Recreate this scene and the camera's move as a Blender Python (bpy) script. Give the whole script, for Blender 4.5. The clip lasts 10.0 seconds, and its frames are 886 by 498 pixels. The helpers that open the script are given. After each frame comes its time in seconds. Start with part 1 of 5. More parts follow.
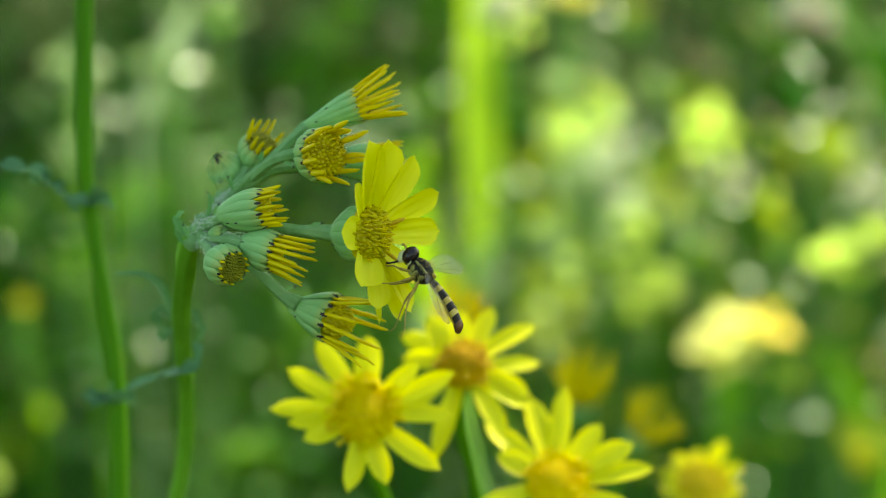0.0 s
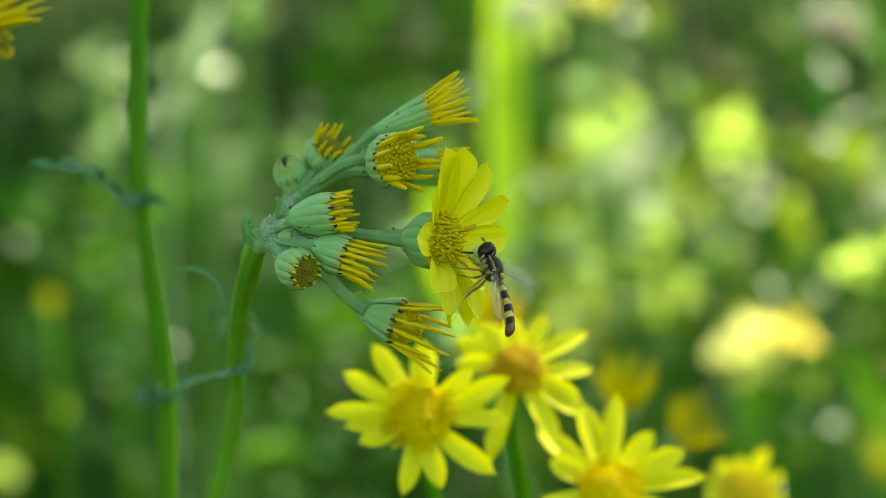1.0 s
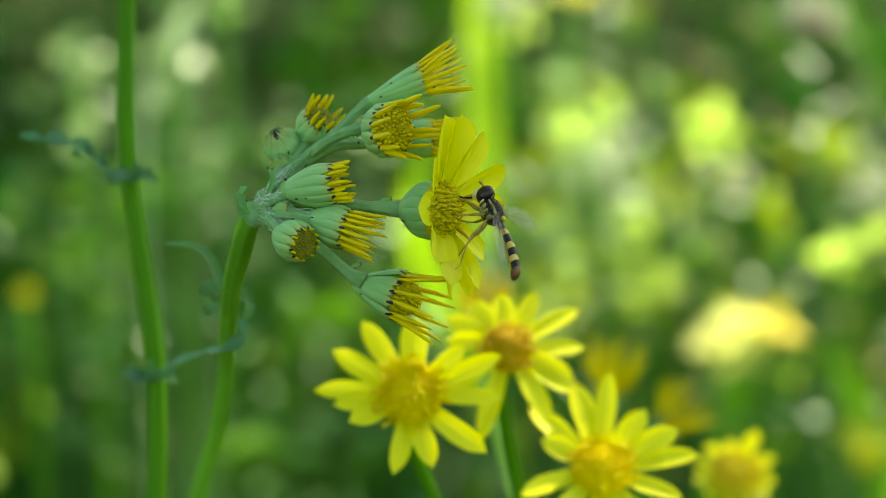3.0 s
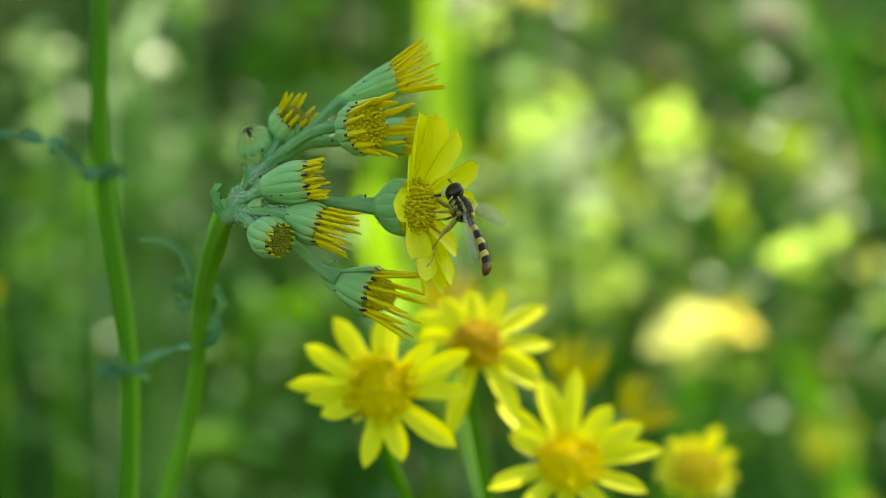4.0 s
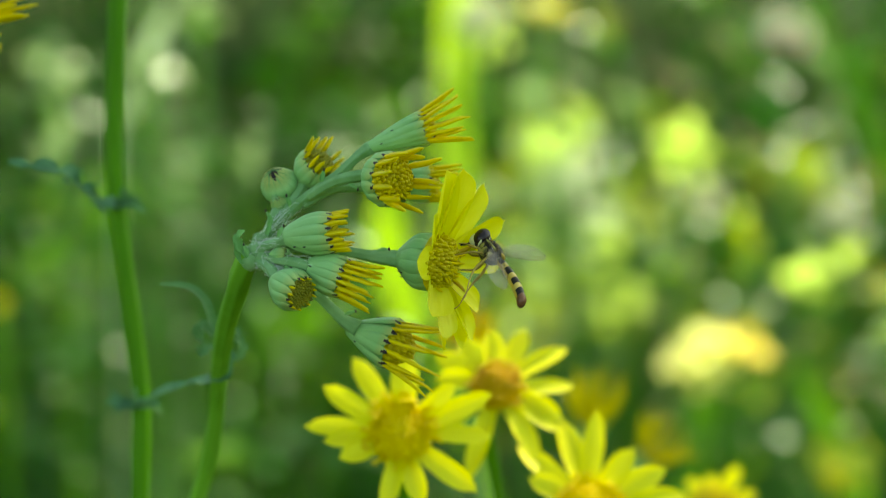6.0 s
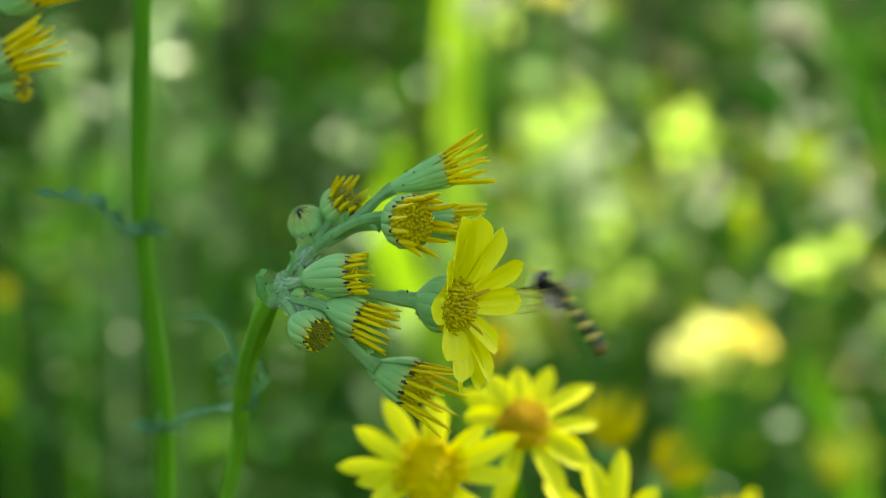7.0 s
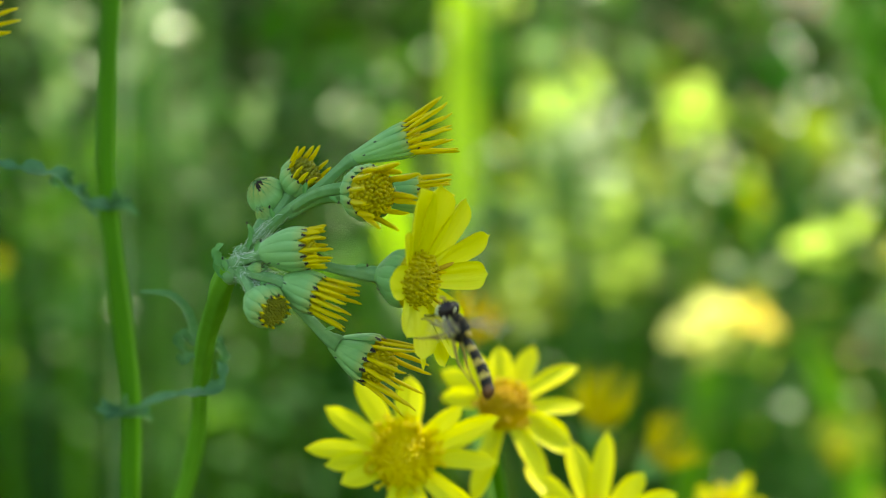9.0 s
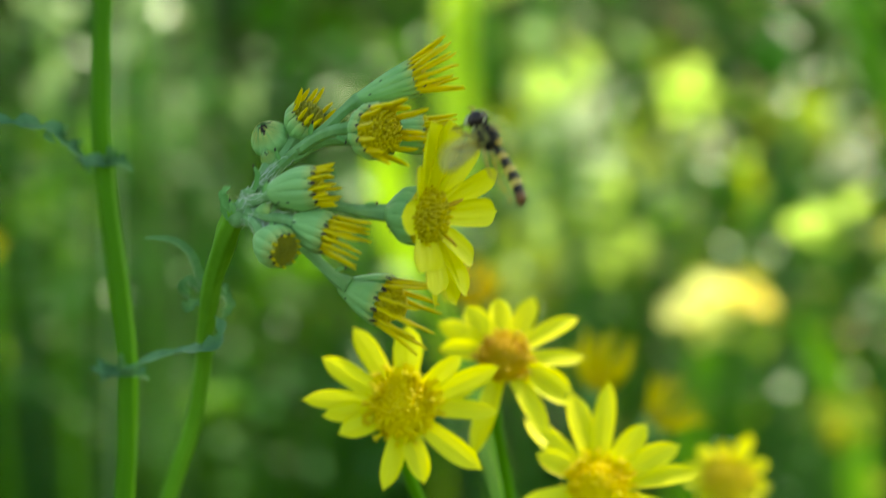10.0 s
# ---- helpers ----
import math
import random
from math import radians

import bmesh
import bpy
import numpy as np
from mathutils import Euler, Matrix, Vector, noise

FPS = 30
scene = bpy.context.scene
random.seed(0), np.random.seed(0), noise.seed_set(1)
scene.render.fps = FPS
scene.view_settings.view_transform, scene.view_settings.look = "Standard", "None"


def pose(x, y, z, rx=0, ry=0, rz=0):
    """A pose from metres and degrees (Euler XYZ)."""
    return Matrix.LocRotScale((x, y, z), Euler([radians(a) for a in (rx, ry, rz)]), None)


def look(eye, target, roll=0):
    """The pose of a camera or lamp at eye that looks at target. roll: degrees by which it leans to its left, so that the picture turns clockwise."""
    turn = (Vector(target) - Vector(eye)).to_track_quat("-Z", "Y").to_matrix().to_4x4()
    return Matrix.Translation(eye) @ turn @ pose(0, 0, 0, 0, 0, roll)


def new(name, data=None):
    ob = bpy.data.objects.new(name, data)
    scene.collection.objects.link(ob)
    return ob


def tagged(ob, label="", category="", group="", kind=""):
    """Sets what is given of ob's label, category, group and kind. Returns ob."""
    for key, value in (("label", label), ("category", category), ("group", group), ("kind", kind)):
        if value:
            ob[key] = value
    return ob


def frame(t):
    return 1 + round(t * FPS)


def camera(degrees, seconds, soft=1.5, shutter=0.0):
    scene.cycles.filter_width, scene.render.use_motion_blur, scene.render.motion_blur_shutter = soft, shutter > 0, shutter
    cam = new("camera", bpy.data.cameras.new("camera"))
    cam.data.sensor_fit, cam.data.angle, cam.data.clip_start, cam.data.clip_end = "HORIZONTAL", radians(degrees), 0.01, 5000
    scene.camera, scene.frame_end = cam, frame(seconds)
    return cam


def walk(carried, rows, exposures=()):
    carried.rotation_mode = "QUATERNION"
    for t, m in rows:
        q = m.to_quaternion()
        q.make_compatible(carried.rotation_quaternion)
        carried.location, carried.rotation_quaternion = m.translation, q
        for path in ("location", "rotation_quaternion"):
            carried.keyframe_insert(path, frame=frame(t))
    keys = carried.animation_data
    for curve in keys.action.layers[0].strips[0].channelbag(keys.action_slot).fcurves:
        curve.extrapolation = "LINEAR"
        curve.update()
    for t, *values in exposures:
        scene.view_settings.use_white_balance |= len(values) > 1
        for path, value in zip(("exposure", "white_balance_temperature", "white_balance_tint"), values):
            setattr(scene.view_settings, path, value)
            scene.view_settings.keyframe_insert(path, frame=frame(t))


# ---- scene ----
# ---- camera ----
cam = camera(26, 10.0, soft=0.7, shutter=0.35)
cam.data.dof.use_dof = True
cam.data.dof.focus_distance = 0.158
cam.data.dof.aperture_fstop = 18.8
CAMERA_ROWS = [
    (0, 0.0076, -0.00013, 0.62092, 77.945, 1.704, 2.038),
    (0.5, 0.00495, -0.00373, 0.62087, 78.084, 1.323, 2.35),
    (1, 0.00311, -0.00139, 0.62181, 77.992, 1.018, 2.493),
    (1.5, 0.00343, -0.00094, 0.62098, 78.071, 1, 2.333),
    (2, 0.00212, -0.00194, 0.62089, 78.029, 0.968, 2.099),
    (2.2, 0.00159, -0.00079, 0.6213, 77.898, 0.936, 2.201),
    (3.3, 0.00143, 0.0008, 0.6185, 77.978, 0.863, 1.332),
    (3.5, 0.0007, 0.0008, 0.61935, 77.839, 0.454, 0.842),
    (4, 0.00014, -0.00214, 0.61961, 77.888, 0.441, 0.515),
    (4.5, 0, -0.00192, 0.62036, 78.004, 0.011, 0),
    (5, -0.00051, -0.00232, 0.6206, 78.133, 0.278, 0.163),
    (5.5, 4e-05, 0.00027, 0.62115, 78.032, 0.293, 0.597),
    (5.7, -0.00068, 0.00108, 0.61986, 78.404, 0.031, 0.83),
    (7, -0.00503, -0.00058, 0.62885, 77.24, -0.307, 0.668),
    (7.5, -0.00148, 0.00086, 0.62516, 77.36, -0.323, 1.042),
    (8, -0.00099, 0.00491, 0.63045, 76.638, -1.237, 1.315),
    (8.5, -0.00339, 0.00578, 0.62948, 76.474, -1.595, 1.245),
    (9, -0.0012, 0.00851, 0.62784, 76.398, -0.848, 1.211),
    (9.5, -6e-05, 0.01176, 0.62904, 75.995, -0.841, 1.169),
    (10, -0.002, 0.0101, 0.62271, 76.29, -0.619, 0.93),
]
walk(cam, [(t, pose(x, y, z, rx, ry, rz)) for t, x, y, z, rx, ry, rz in CAMERA_ROWS], exposures=[(0.0, 1.84, 9650, -12), (10.0, 1.84, 9650, -12)])

# ---- light: sun past the crowns of added, unseen trees, open sky ----
SUN = Vector((0.42, 0.55, 0.72)).normalized()
world = bpy.data.worlds.new("sky")
world.use_nodes = True
scene.world = world
sky = world.node_tree.nodes.new("ShaderNodeTexSky")
sky.sky_type, sky.sun_disc = "NISHITA", False
sky.sun_elevation, sky.sun_rotation = math.asin(SUN.z), math.atan2(SUN.x, SUN.y)
background = world.node_tree.nodes["Background"]
world.node_tree.links.new(sky.outputs[0], background.inputs[0])
background.inputs[1].default_value = 0.11
sun = new("sun", bpy.data.lights.new("sun", "SUN"))
sun.data.energy, sun.data.angle, sun.data.color = 4.4, radians(0.53), (1.0, 0.95, 0.86)
sun.matrix_basis = look(SUN * 20, (0, 0, 0))


# ---- materials ----
def material(name, colour, second=None, scale=400.0, rough=0.5, translucent=0.0, bump=0.0, stretch=(1, 1, 1), spec=0.4, random_tint=0.0, sheen=0.0, glow_colour=None):
    """A node material: two tones mixed by fine and coarse noise, bump, and light that shines through."""
    m = bpy.data.materials.new(name)
    m.use_nodes = True
    n, l = m.node_tree.nodes, m.node_tree.links
    shader, out = n["Principled BSDF"], n["Material Output"]
    second = second or tuple(c * 0.7 for c in colour)
    where = n.new("ShaderNodeTexCoord")
    mapping = n.new("ShaderNodeMapping")
    mapping.inputs["Scale"].default_value = stretch
    l.new(where.outputs["Object"], mapping.inputs[0])
    fine, coarse = n.new("ShaderNodeTexNoise"), n.new("ShaderNodeTexNoise")
    fine.inputs["Scale"].default_value, fine.inputs["Detail"].default_value = scale, 4
    coarse.inputs["Scale"].default_value, coarse.inputs["Detail"].default_value = scale / 6, 2
    for tex in (fine, coarse):
        l.new(mapping.outputs[0], tex.inputs["Vector"])
    add = n.new("ShaderNodeMath")
    add.operation = "ADD"
    l.new(fine.outputs[0], add.inputs[0])
    l.new(coarse.outputs[0], add.inputs[1])
    ramp = n.new("ShaderNodeMapRange")
    ramp.inputs["From Min"].default_value, ramp.inputs["From Max"].default_value = 0.75, 1.25
    l.new(add.outputs[0], ramp.inputs[0])
    mix = n.new("ShaderNodeMix")
    mix.data_type = "RGBA"
    mix.inputs["A"].default_value, mix.inputs["B"].default_value = (*second, 1), (*colour, 1)
    l.new(ramp.outputs[0], mix.inputs["Factor"])
    tone = mix.outputs["Result"]
    if random_tint:
        info = n.new("ShaderNodeNewGeometry")
        hsv = n.new("ShaderNodeHueSaturation")
        spread = n.new("ShaderNodeMapRange")
        spread.inputs["To Min"].default_value, spread.inputs["To Max"].default_value = 1 - random_tint, 1 + random_tint
        hue = n.new("ShaderNodeMapRange")
        hue.inputs["To Min"].default_value, hue.inputs["To Max"].default_value = 0.5 - 0.06 * random_tint, 0.5 + 0.06 * random_tint
        l.new(info.outputs["Random Per Island"], spread.inputs[0])
        l.new(info.outputs["Random Per Island"], hue.inputs[0])
        l.new(spread.outputs[0], hsv.inputs["Value"])
        l.new(hue.outputs[0], hsv.inputs["Hue"])
        l.new(tone, hsv.inputs["Color"])
        tone = hsv.outputs[0]
    l.new(tone, shader.inputs["Base Color"])
    shader.inputs["Roughness"].default_value = rough
    shader.inputs["Specular IOR Level"].default_value = spec
    if bump:
        b = n.new("ShaderNodeBump")
        b.inputs["Strength"].default_value, b.inputs["Distance"].default_value = bump, 0.0004
        l.new(fine.outputs[0], b.inputs["Height"])
        l.new(b.outputs[0], shader.inputs["Normal"])
    if translucent:
        t = n.new("ShaderNodeBsdfTranslucent")
        l.new(tone, t.inputs[0])
        both = n.new("ShaderNodeMixShader")
        both.inputs[0].default_value = translucent
        l.new(shader.outputs[0], both.inputs[1])
        l.new(t.outputs[0], both.inputs[2])
        l.new(both.outputs[0], out.inputs[0])
    return m


PETAL = material("petal_yellow", (0.88, 0.85, 0.045), (0.80, 0.75, 0.02), 900, 0.5, 0.35, 0.4, (0.25, 1.6, 1.6), 0.3)
RAY = material("ray_floret_yellow", (0.88, 0.74, 0.012), (0.76, 0.58, 0.01), 900, 0.5, 0.2, 0.2, (1, 1, 0.3), 0.3)
DISC = material("disc_floret_yellow", (0.74, 0.62, 0.012), (0.54, 0.42, 0.01), 1500, 0.6, 0.1, 0.3)
DISC_ORANGE = material("disc_floret_orange", (0.68, 0.46, 0.006), (0.48, 0.28, 0.005), 1200, 0.6, 0.0, 0.3)
DISC_GOLD = material("disc_floret_gold", (0.90, 0.74, 0.012), (0.74, 0.54, 0.008), 1200, 0.6, 0.0, 0.3)
RAY_FADED = material("faded_ray_floret", (0.82, 0.74, 0.03), (0.62, 0.54, 0.02), 900, 0.6, 0.2, 0.2, (1, 1, 0.3), 0.2)
DISC_OLIVE = material("young_disc_olive", (0.36, 0.32, 0.015), (0.22, 0.22, 0.012), 1500, 0.6, 0.1, 0.3)
CALYX = material("bract_green", (0.22, 0.48, 0.16), (0.11, 0.32, 0.08), 700, 0.55, 0.12, 0.5, (1, 1, 0.22))
MARGIN = material("bract_margin_pale", (0.33, 0.58, 0.27), (0.20, 0.45, 0.15), 700, 0.55, 0.12, 0.5, (1, 1, 0.22))
RIM = material("bract_rim_pinkish", (0.33, 0.50, 0.24), (0.22, 0.38, 0.14), 900, 0.55, 0.12, 0.3, (1, 1, 0.4))
BRACT = material("bract_blue_green", (0.32, 0.60, 0.24), (0.18, 0.43, 0.13), 900, 0.55, 0.12, 0.6, (1, 1, 0.2))


def pale_end(m, colour, low, high):
    """Lets a bract's colour run out into another towards its upper end; heights in metres from the rim."""
    n, l = m.node_tree.nodes, m.node_tree.links
    shader = n["Principled BSDF"]
    tone = shader.inputs["Base Color"].links[0].from_socket
    split, ramp, mix = n.new("ShaderNodeSeparateXYZ"), n.new("ShaderNodeMapRange"), n.new("ShaderNodeMix")
    mix.data_type = "RGBA"
    l.new(next(k for k in n if k.type == "TEX_COORD").outputs["Object"], split.inputs[0])
    ramp.inputs["From Min"].default_value, ramp.inputs["From Max"].default_value = low, high
    l.new(split.outputs["Z"], ramp.inputs[0])
    l.new(ramp.outputs[0], mix.inputs["Factor"])
    l.new(tone, mix.inputs["A"])
    mix.inputs["B"].default_value = (*colour, 1)
    l.new(mix.outputs["Result"], shader.inputs["Base Color"])


pale_end(BRACT, (0.50, 0.50, 0.13), -0.0007, 0.0006)
STALK = material("stalk_green", (0.22, 0.43, 0.18), (0.13, 0.30, 0.09), 800, 0.55, 0.1, 0.3, (1, 1, 1))
STEM = material("stem_green", (0.085, 0.265, 0.008), (0.055, 0.19, 0.006), 260, 0.6, 0.1, 0.3, (1, 1, 0.12), 0.15)
LEAF = material("small_leaf_green", (0.14, 0.33, 0.11), (0.07, 0.20, 0.06), 500, 0.55, 0.25, 0.3)
LEAF_DARK = material("stem_leaf_dark_green", (0.10, 0.26, 0.13), (0.05, 0.15, 0.07), 500, 0.6, 0.25, 0.4, (1, 1, 1), 0.2)
WOOL = material("white_wool", (0.75, 0.82, 0.76), (0.6, 0.7, 0.62), 900, 0.9)
TIP = material("bract_tip_black", (0.012, 0.008, 0.01), (0.03, 0.015, 0.015), 900, 0.6)
BLACK = material("fly_black", (0.012, 0.010, 0.010), (0.022, 0.018, 0.014), 1500, 0.45, 0, 0.2, spec=0.2)
BRONZE = material("thorax_bronze", (0.018, 0.013, 0.010), (0.010, 0.008, 0.007), 1800, 0.5, 0, 0.3, spec=0.2)
BAND = material("fly_yellow", (0.60, 0.44, 0.10), (0.46, 0.30, 0.05), 1500, 0.35, 0, 0.2)
PLEURA = material("side_plate_yellow", (0.52, 0.50, 0.14), (0.08, 0.07, 0.03), 2600, 0.5, 0, 0.3, spec=0.2)
RUST = material("tail_rust", (0.20, 0.075, 0.025), (0.03, 0.015, 0.01), 1500, 0.4)
EYE = material("compound_eye_maroon", (0.020, 0.008, 0.012), (0.012, 0.005, 0.008), 6000, 0.25, 0, 0.15, spec=0.4)
FACE = material("face_pale", (0.74, 0.74, 0.50), (0.60, 0.60, 0.34), 1500, 0.5)
LEG = material("leg_amber", (0.50, 0.37, 0.10), (0.26, 0.17, 0.04), 1500, 0.5, 0.1, spec=0.2)
VEIN = material("wing_vein_brown", (0.10, 0.06, 0.03), (0.06, 0.04, 0.02), 1500, 0.5, spec=0.2)
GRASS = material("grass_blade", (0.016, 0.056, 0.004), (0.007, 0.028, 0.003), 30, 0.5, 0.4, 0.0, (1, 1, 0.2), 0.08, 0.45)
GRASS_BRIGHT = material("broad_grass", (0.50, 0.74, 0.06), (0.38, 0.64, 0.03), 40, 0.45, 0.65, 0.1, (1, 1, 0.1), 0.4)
# Pale and dark copies put sun and shade into the herb leaves' green.
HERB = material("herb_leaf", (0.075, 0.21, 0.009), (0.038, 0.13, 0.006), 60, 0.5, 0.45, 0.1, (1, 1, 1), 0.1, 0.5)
HERB_LIT = material("herb_leaf_sun_tone", (0.40, 0.56, 0.03), (0.28, 0.46, 0.015), 60, 0.45, 0.4, 0.1, (1, 1, 1), 0.3, 0.4)
HERB_SHADE = material("herb_leaf_shade_tone", (0.024, 0.115, 0.014), (0.012, 0.065, 0.008), 60, 0.45, 0.35, 0.1, (1, 1, 1), 0.1, 0.4)
SILVER = material("silvery_leaf", (0.30, 0.43, 0.21), (0.20, 0.31, 0.14), 60, 0.35, 0.4, 0.1, (1, 1, 1), 0.7, 0.3)
OLIVE = material("olive_leaf", (0.28, 0.34, 0.05), (0.18, 0.25, 0.03), 60, 0.45, 0.35, 0.1, (1, 1, 1), 0.4, 0.3)
WITHERED = material("withered_leaf", (0.42, 0.31, 0.22), (0.28, 0.20, 0.12), 60, 0.6, 0.25, 0.1, (1, 1, 1), 0.3, 0.3)
# A sunlit copy of the leaf green, with the sun put into its colour.
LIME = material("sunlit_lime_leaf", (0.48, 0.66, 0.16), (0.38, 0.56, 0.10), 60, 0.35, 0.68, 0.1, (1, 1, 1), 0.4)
STRAW = material("dry_grass", (0.55, 0.48, 0.30), (0.36, 0.30, 0.16), 60, 0.6, 0.25, 0.0, (1, 1, 0.2), 0.3, 0.3)
CLOVER_WHITE = material("clover_floret_white", (0.76, 0.78, 0.66), (0.60, 0.62, 0.48), 300, 0.6, 0.3)
CLOVER_PINK = material("clover_floret_pink", (0.50, 0.26, 0.28), (0.75, 0.66, 0.60), 200, 0.6, 0.3)
CREAM = material("cream_petal", (0.96, 0.96, 0.34), (0.93, 0.93, 0.26), 300, 0.5, 0.5)
# Pale colour stands in for sun glints and reflected sky on leaves.
HIGHLIGHT_LEAF = material("pale_highlight_leaf", (0.62, 0.76, 0.50), (0.50, 0.66, 0.38), 60, 0.4, 0.3, 0.1, (1, 1, 1), 0.5, 0.2)
GLOSSY_LEAF = material("glossy_leaf", (0.10, 0.24, 0.06), (0.06, 0.16, 0.04), 60, 0.30, 0.2, 0.0, (1, 1, 1), 0.36, 0.3)
BARK = material("bark", (0.16, 0.12, 0.085), (0.08, 0.06, 0.045), 20, 0.85, 0, 0.8, (1, 1, 0.25))
TREE_LEAF = material("tree_leaf", (0.075, 0.18, 0.025), (0.04, 0.11, 0.015), 8, 0.4, 0.35, 0.0, (1, 1, 1), 0.4, 0.3)
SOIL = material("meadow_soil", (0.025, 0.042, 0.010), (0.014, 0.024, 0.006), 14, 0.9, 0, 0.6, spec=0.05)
WAXY = material("waxy_leaf", (0.06, 0.18, 0.025), (0.03, 0.11, 0.012), 60, 0.40, 0.3, 0.0, (1, 1, 1), 0.34, 0.4)
STALK_MID = material("upper_stalk_green", (0.18, 0.44, 0.04), (0.12, 0.33, 0.025), 400, 0.6, 0.1, 0.3, (1, 1, 0.2), 0.2)
BLADE_MID = material("grass_blade_fresh", (0.14, 0.36, 0.02), (0.10, 0.28, 0.012), 40, 0.5, 0.5, 0.1, (1, 1, 0.1), 0.2)
BLADE_GREEN = material("grass_blade_green", (0.06, 0.19, 0.008), (0.04, 0.14, 0.006), 40, 0.5, 0.5, 0.1, (1, 1, 0.1), 0.3)

for cool in (WAXY, SILVER, GLOSSY_LEAF, HIGHLIGHT_LEAF):
    cool.node_tree.nodes["Principled BSDF"].inputs["Specular Tint"].default_value = (0.72, 0.92, 1.0, 1)


def wing_material():
    m = bpy.data.materials.new("clear_wing")
    m.use_nodes = True
    n, l = m.node_tree.nodes, m.node_tree.links
    clear, gloss, mix = n.new("ShaderNodeBsdfTransparent"), n["Principled BSDF"], n.new("ShaderNodeMixShader")
    clear.inputs[0].default_value = (0.93, 0.91, 0.86, 1)
    gloss.inputs["Base Color"].default_value, gloss.inputs["Roughness"].default_value = (0.42, 0.40, 0.36, 1), 0.25
    tex = n.new("ShaderNodeTexNoise")
    tex.inputs["Scale"].default_value = 900
    amount = n.new("ShaderNodeMapRange")
    amount.inputs["To Min"].default_value, amount.inputs["To Max"].default_value = 0.18, 0.32
    l.new(tex.outputs[0], amount.inputs[0])
    l.new(amount.outputs[0], mix.inputs[0])
    l.new(clear.outputs[0], mix.inputs[1])
    l.new(gloss.outputs[0], mix.inputs[2])
    l.new(mix.outputs[0], n["Material Output"].inputs[0])
    return m


WING = wing_material()
MM = 0.001


# ---- mesh helpers ----
class Shape:
    """Vertices and faces gathered for one mesh, with a material slot for each face."""

    def __init__(self):
        self.v, self.f, self.s = [], [], []

    def add(self, verts, faces, slot=0, m=None):
        k = len(self.v)
        self.v += [tuple(m @ Vector(p)) if m else tuple(p) for p in verts]
        self.f += [tuple(k + i for i in face) for face in faces]
        self.s += [slot] * len(faces)
        return self

    def loft(self, rings, slot=0, closed=True, cap=True, slots=None):
        """Rings of equally many points, joined one to the next."""
        n, k = len(rings[0]), len(self.v)
        for ring in rings:
            self.v += [tuple(p) for p in ring]
        for a in range(len(rings) - 1):
            for b in range(n if closed else n - 1):
                c = (b + 1) % n
                self.f.append((k + a * n + b, k + a * n + c, k + (a + 1) * n + c, k + (a + 1) * n + b))
                self.s.append(slots[a] if slots else slot)
        if cap and closed:
            self.f += [tuple(k + b for b in range(n))[::-1], tuple(k + (len(rings) - 1) * n + b for b in range(n))]
            self.s += [slots[0] if slots else slot, slots[-1] if slots else slot]
        return self

    def tube(self, points, radii, sides=8, slot=0, slots=None, flat=1.0):
        """A round tube along points, with a radius at each."""
        points = [Vector(p) for p in points]
        rings, side = [], None
        for i, p in enumerate(points):
            along = (points[min(i + 1, len(points) - 1)] - points[max(i - 1, 0)]).normalized()
            if side is None:
                side = along.orthogonal().normalized()
            side = (side - along * side.dot(along)).normalized()
            up = along.cross(side)
            r = radii[i] if isinstance(radii, (list, tuple)) else radii
            rings.append([p + r * (math.cos(a) * side + flat * math.sin(a) * up) for a in (2 * math.pi * j / sides for j in range(sides))])
        return self.loft(rings, slot, slots=slots)

    def ball(self, centre, radii, slot=0, seg=8, rows=6, m=None):
        rings = []
        for i in range(rows + 1):
            a = math.pi * (i / rows) * 0.98 + 0.01 * math.pi
            rings.append([Vector((radii[0] * math.sin(a) * math.cos(b), radii[1] * math.sin(a) * math.sin(b), radii[2] * math.cos(a)))
                          for b in (2 * math.pi * j / seg for j in range(seg))])
        turn = m or Matrix()
        return self.loft([[Vector(centre) + turn @ p for p in ring] for ring in rings], slot)

    def mesh(self, name, materials, smooth=True):
        data = bpy.data.meshes.new(name)
        data.from_pydata(self.v, [], self.f)
        for m in materials:
            data.materials.append(m)
        data.polygons.foreach_set("material_index", self.s)
        data.polygons.foreach_set("use_smooth", [smooth] * len(self.f))
        data.update()
        return data


def put(name, data, parent=None, m=None, label=""):
    ob = new(name, data)
    ob.parent = parent
    if m:
        ob.matrix_basis = m
    return tagged(ob, label=label)


def empty(name, m, label, category, group=""):
    ob = new(name)
    ob.empty_display_size = 0.01
    ob.matrix_basis = m
    return tagged(ob, label, category, group)


def spline(points, steps=5):
    """Points on a smooth curve through the given ones."""
    pts = [Vector(p) for p in points]
    pts = [2 * pts[0] - pts[1], *pts, 2 * pts[-1] - pts[-2]]
    out = []
    for i in range(1, len(pts) - 2):
        a, b, c, d = pts[i - 1:i + 3]
        for k in range(steps):
            t = k / steps
            out.append(0.5 * (2 * b + (c - a) * t + (2 * a - 5 * b + 4 * c - d) * t * t + (3 * b - a - 3 * c + d) * t ** 3))
    return out + [pts[-2]]


def facing(pos, axis):
    """A pose at pos whose z points along axis and whose x stays to the right."""
    z = Vector(axis).normalized()
    x = Vector((1, 0, 0)) - z * z.x
    x = x.normalized() if x.length > 0.2 else z.orthogonal().normalized()
    y = z.cross(x)
    return Matrix.Translation(pos) @ Matrix((x, y, z)).transposed().to_4x4()


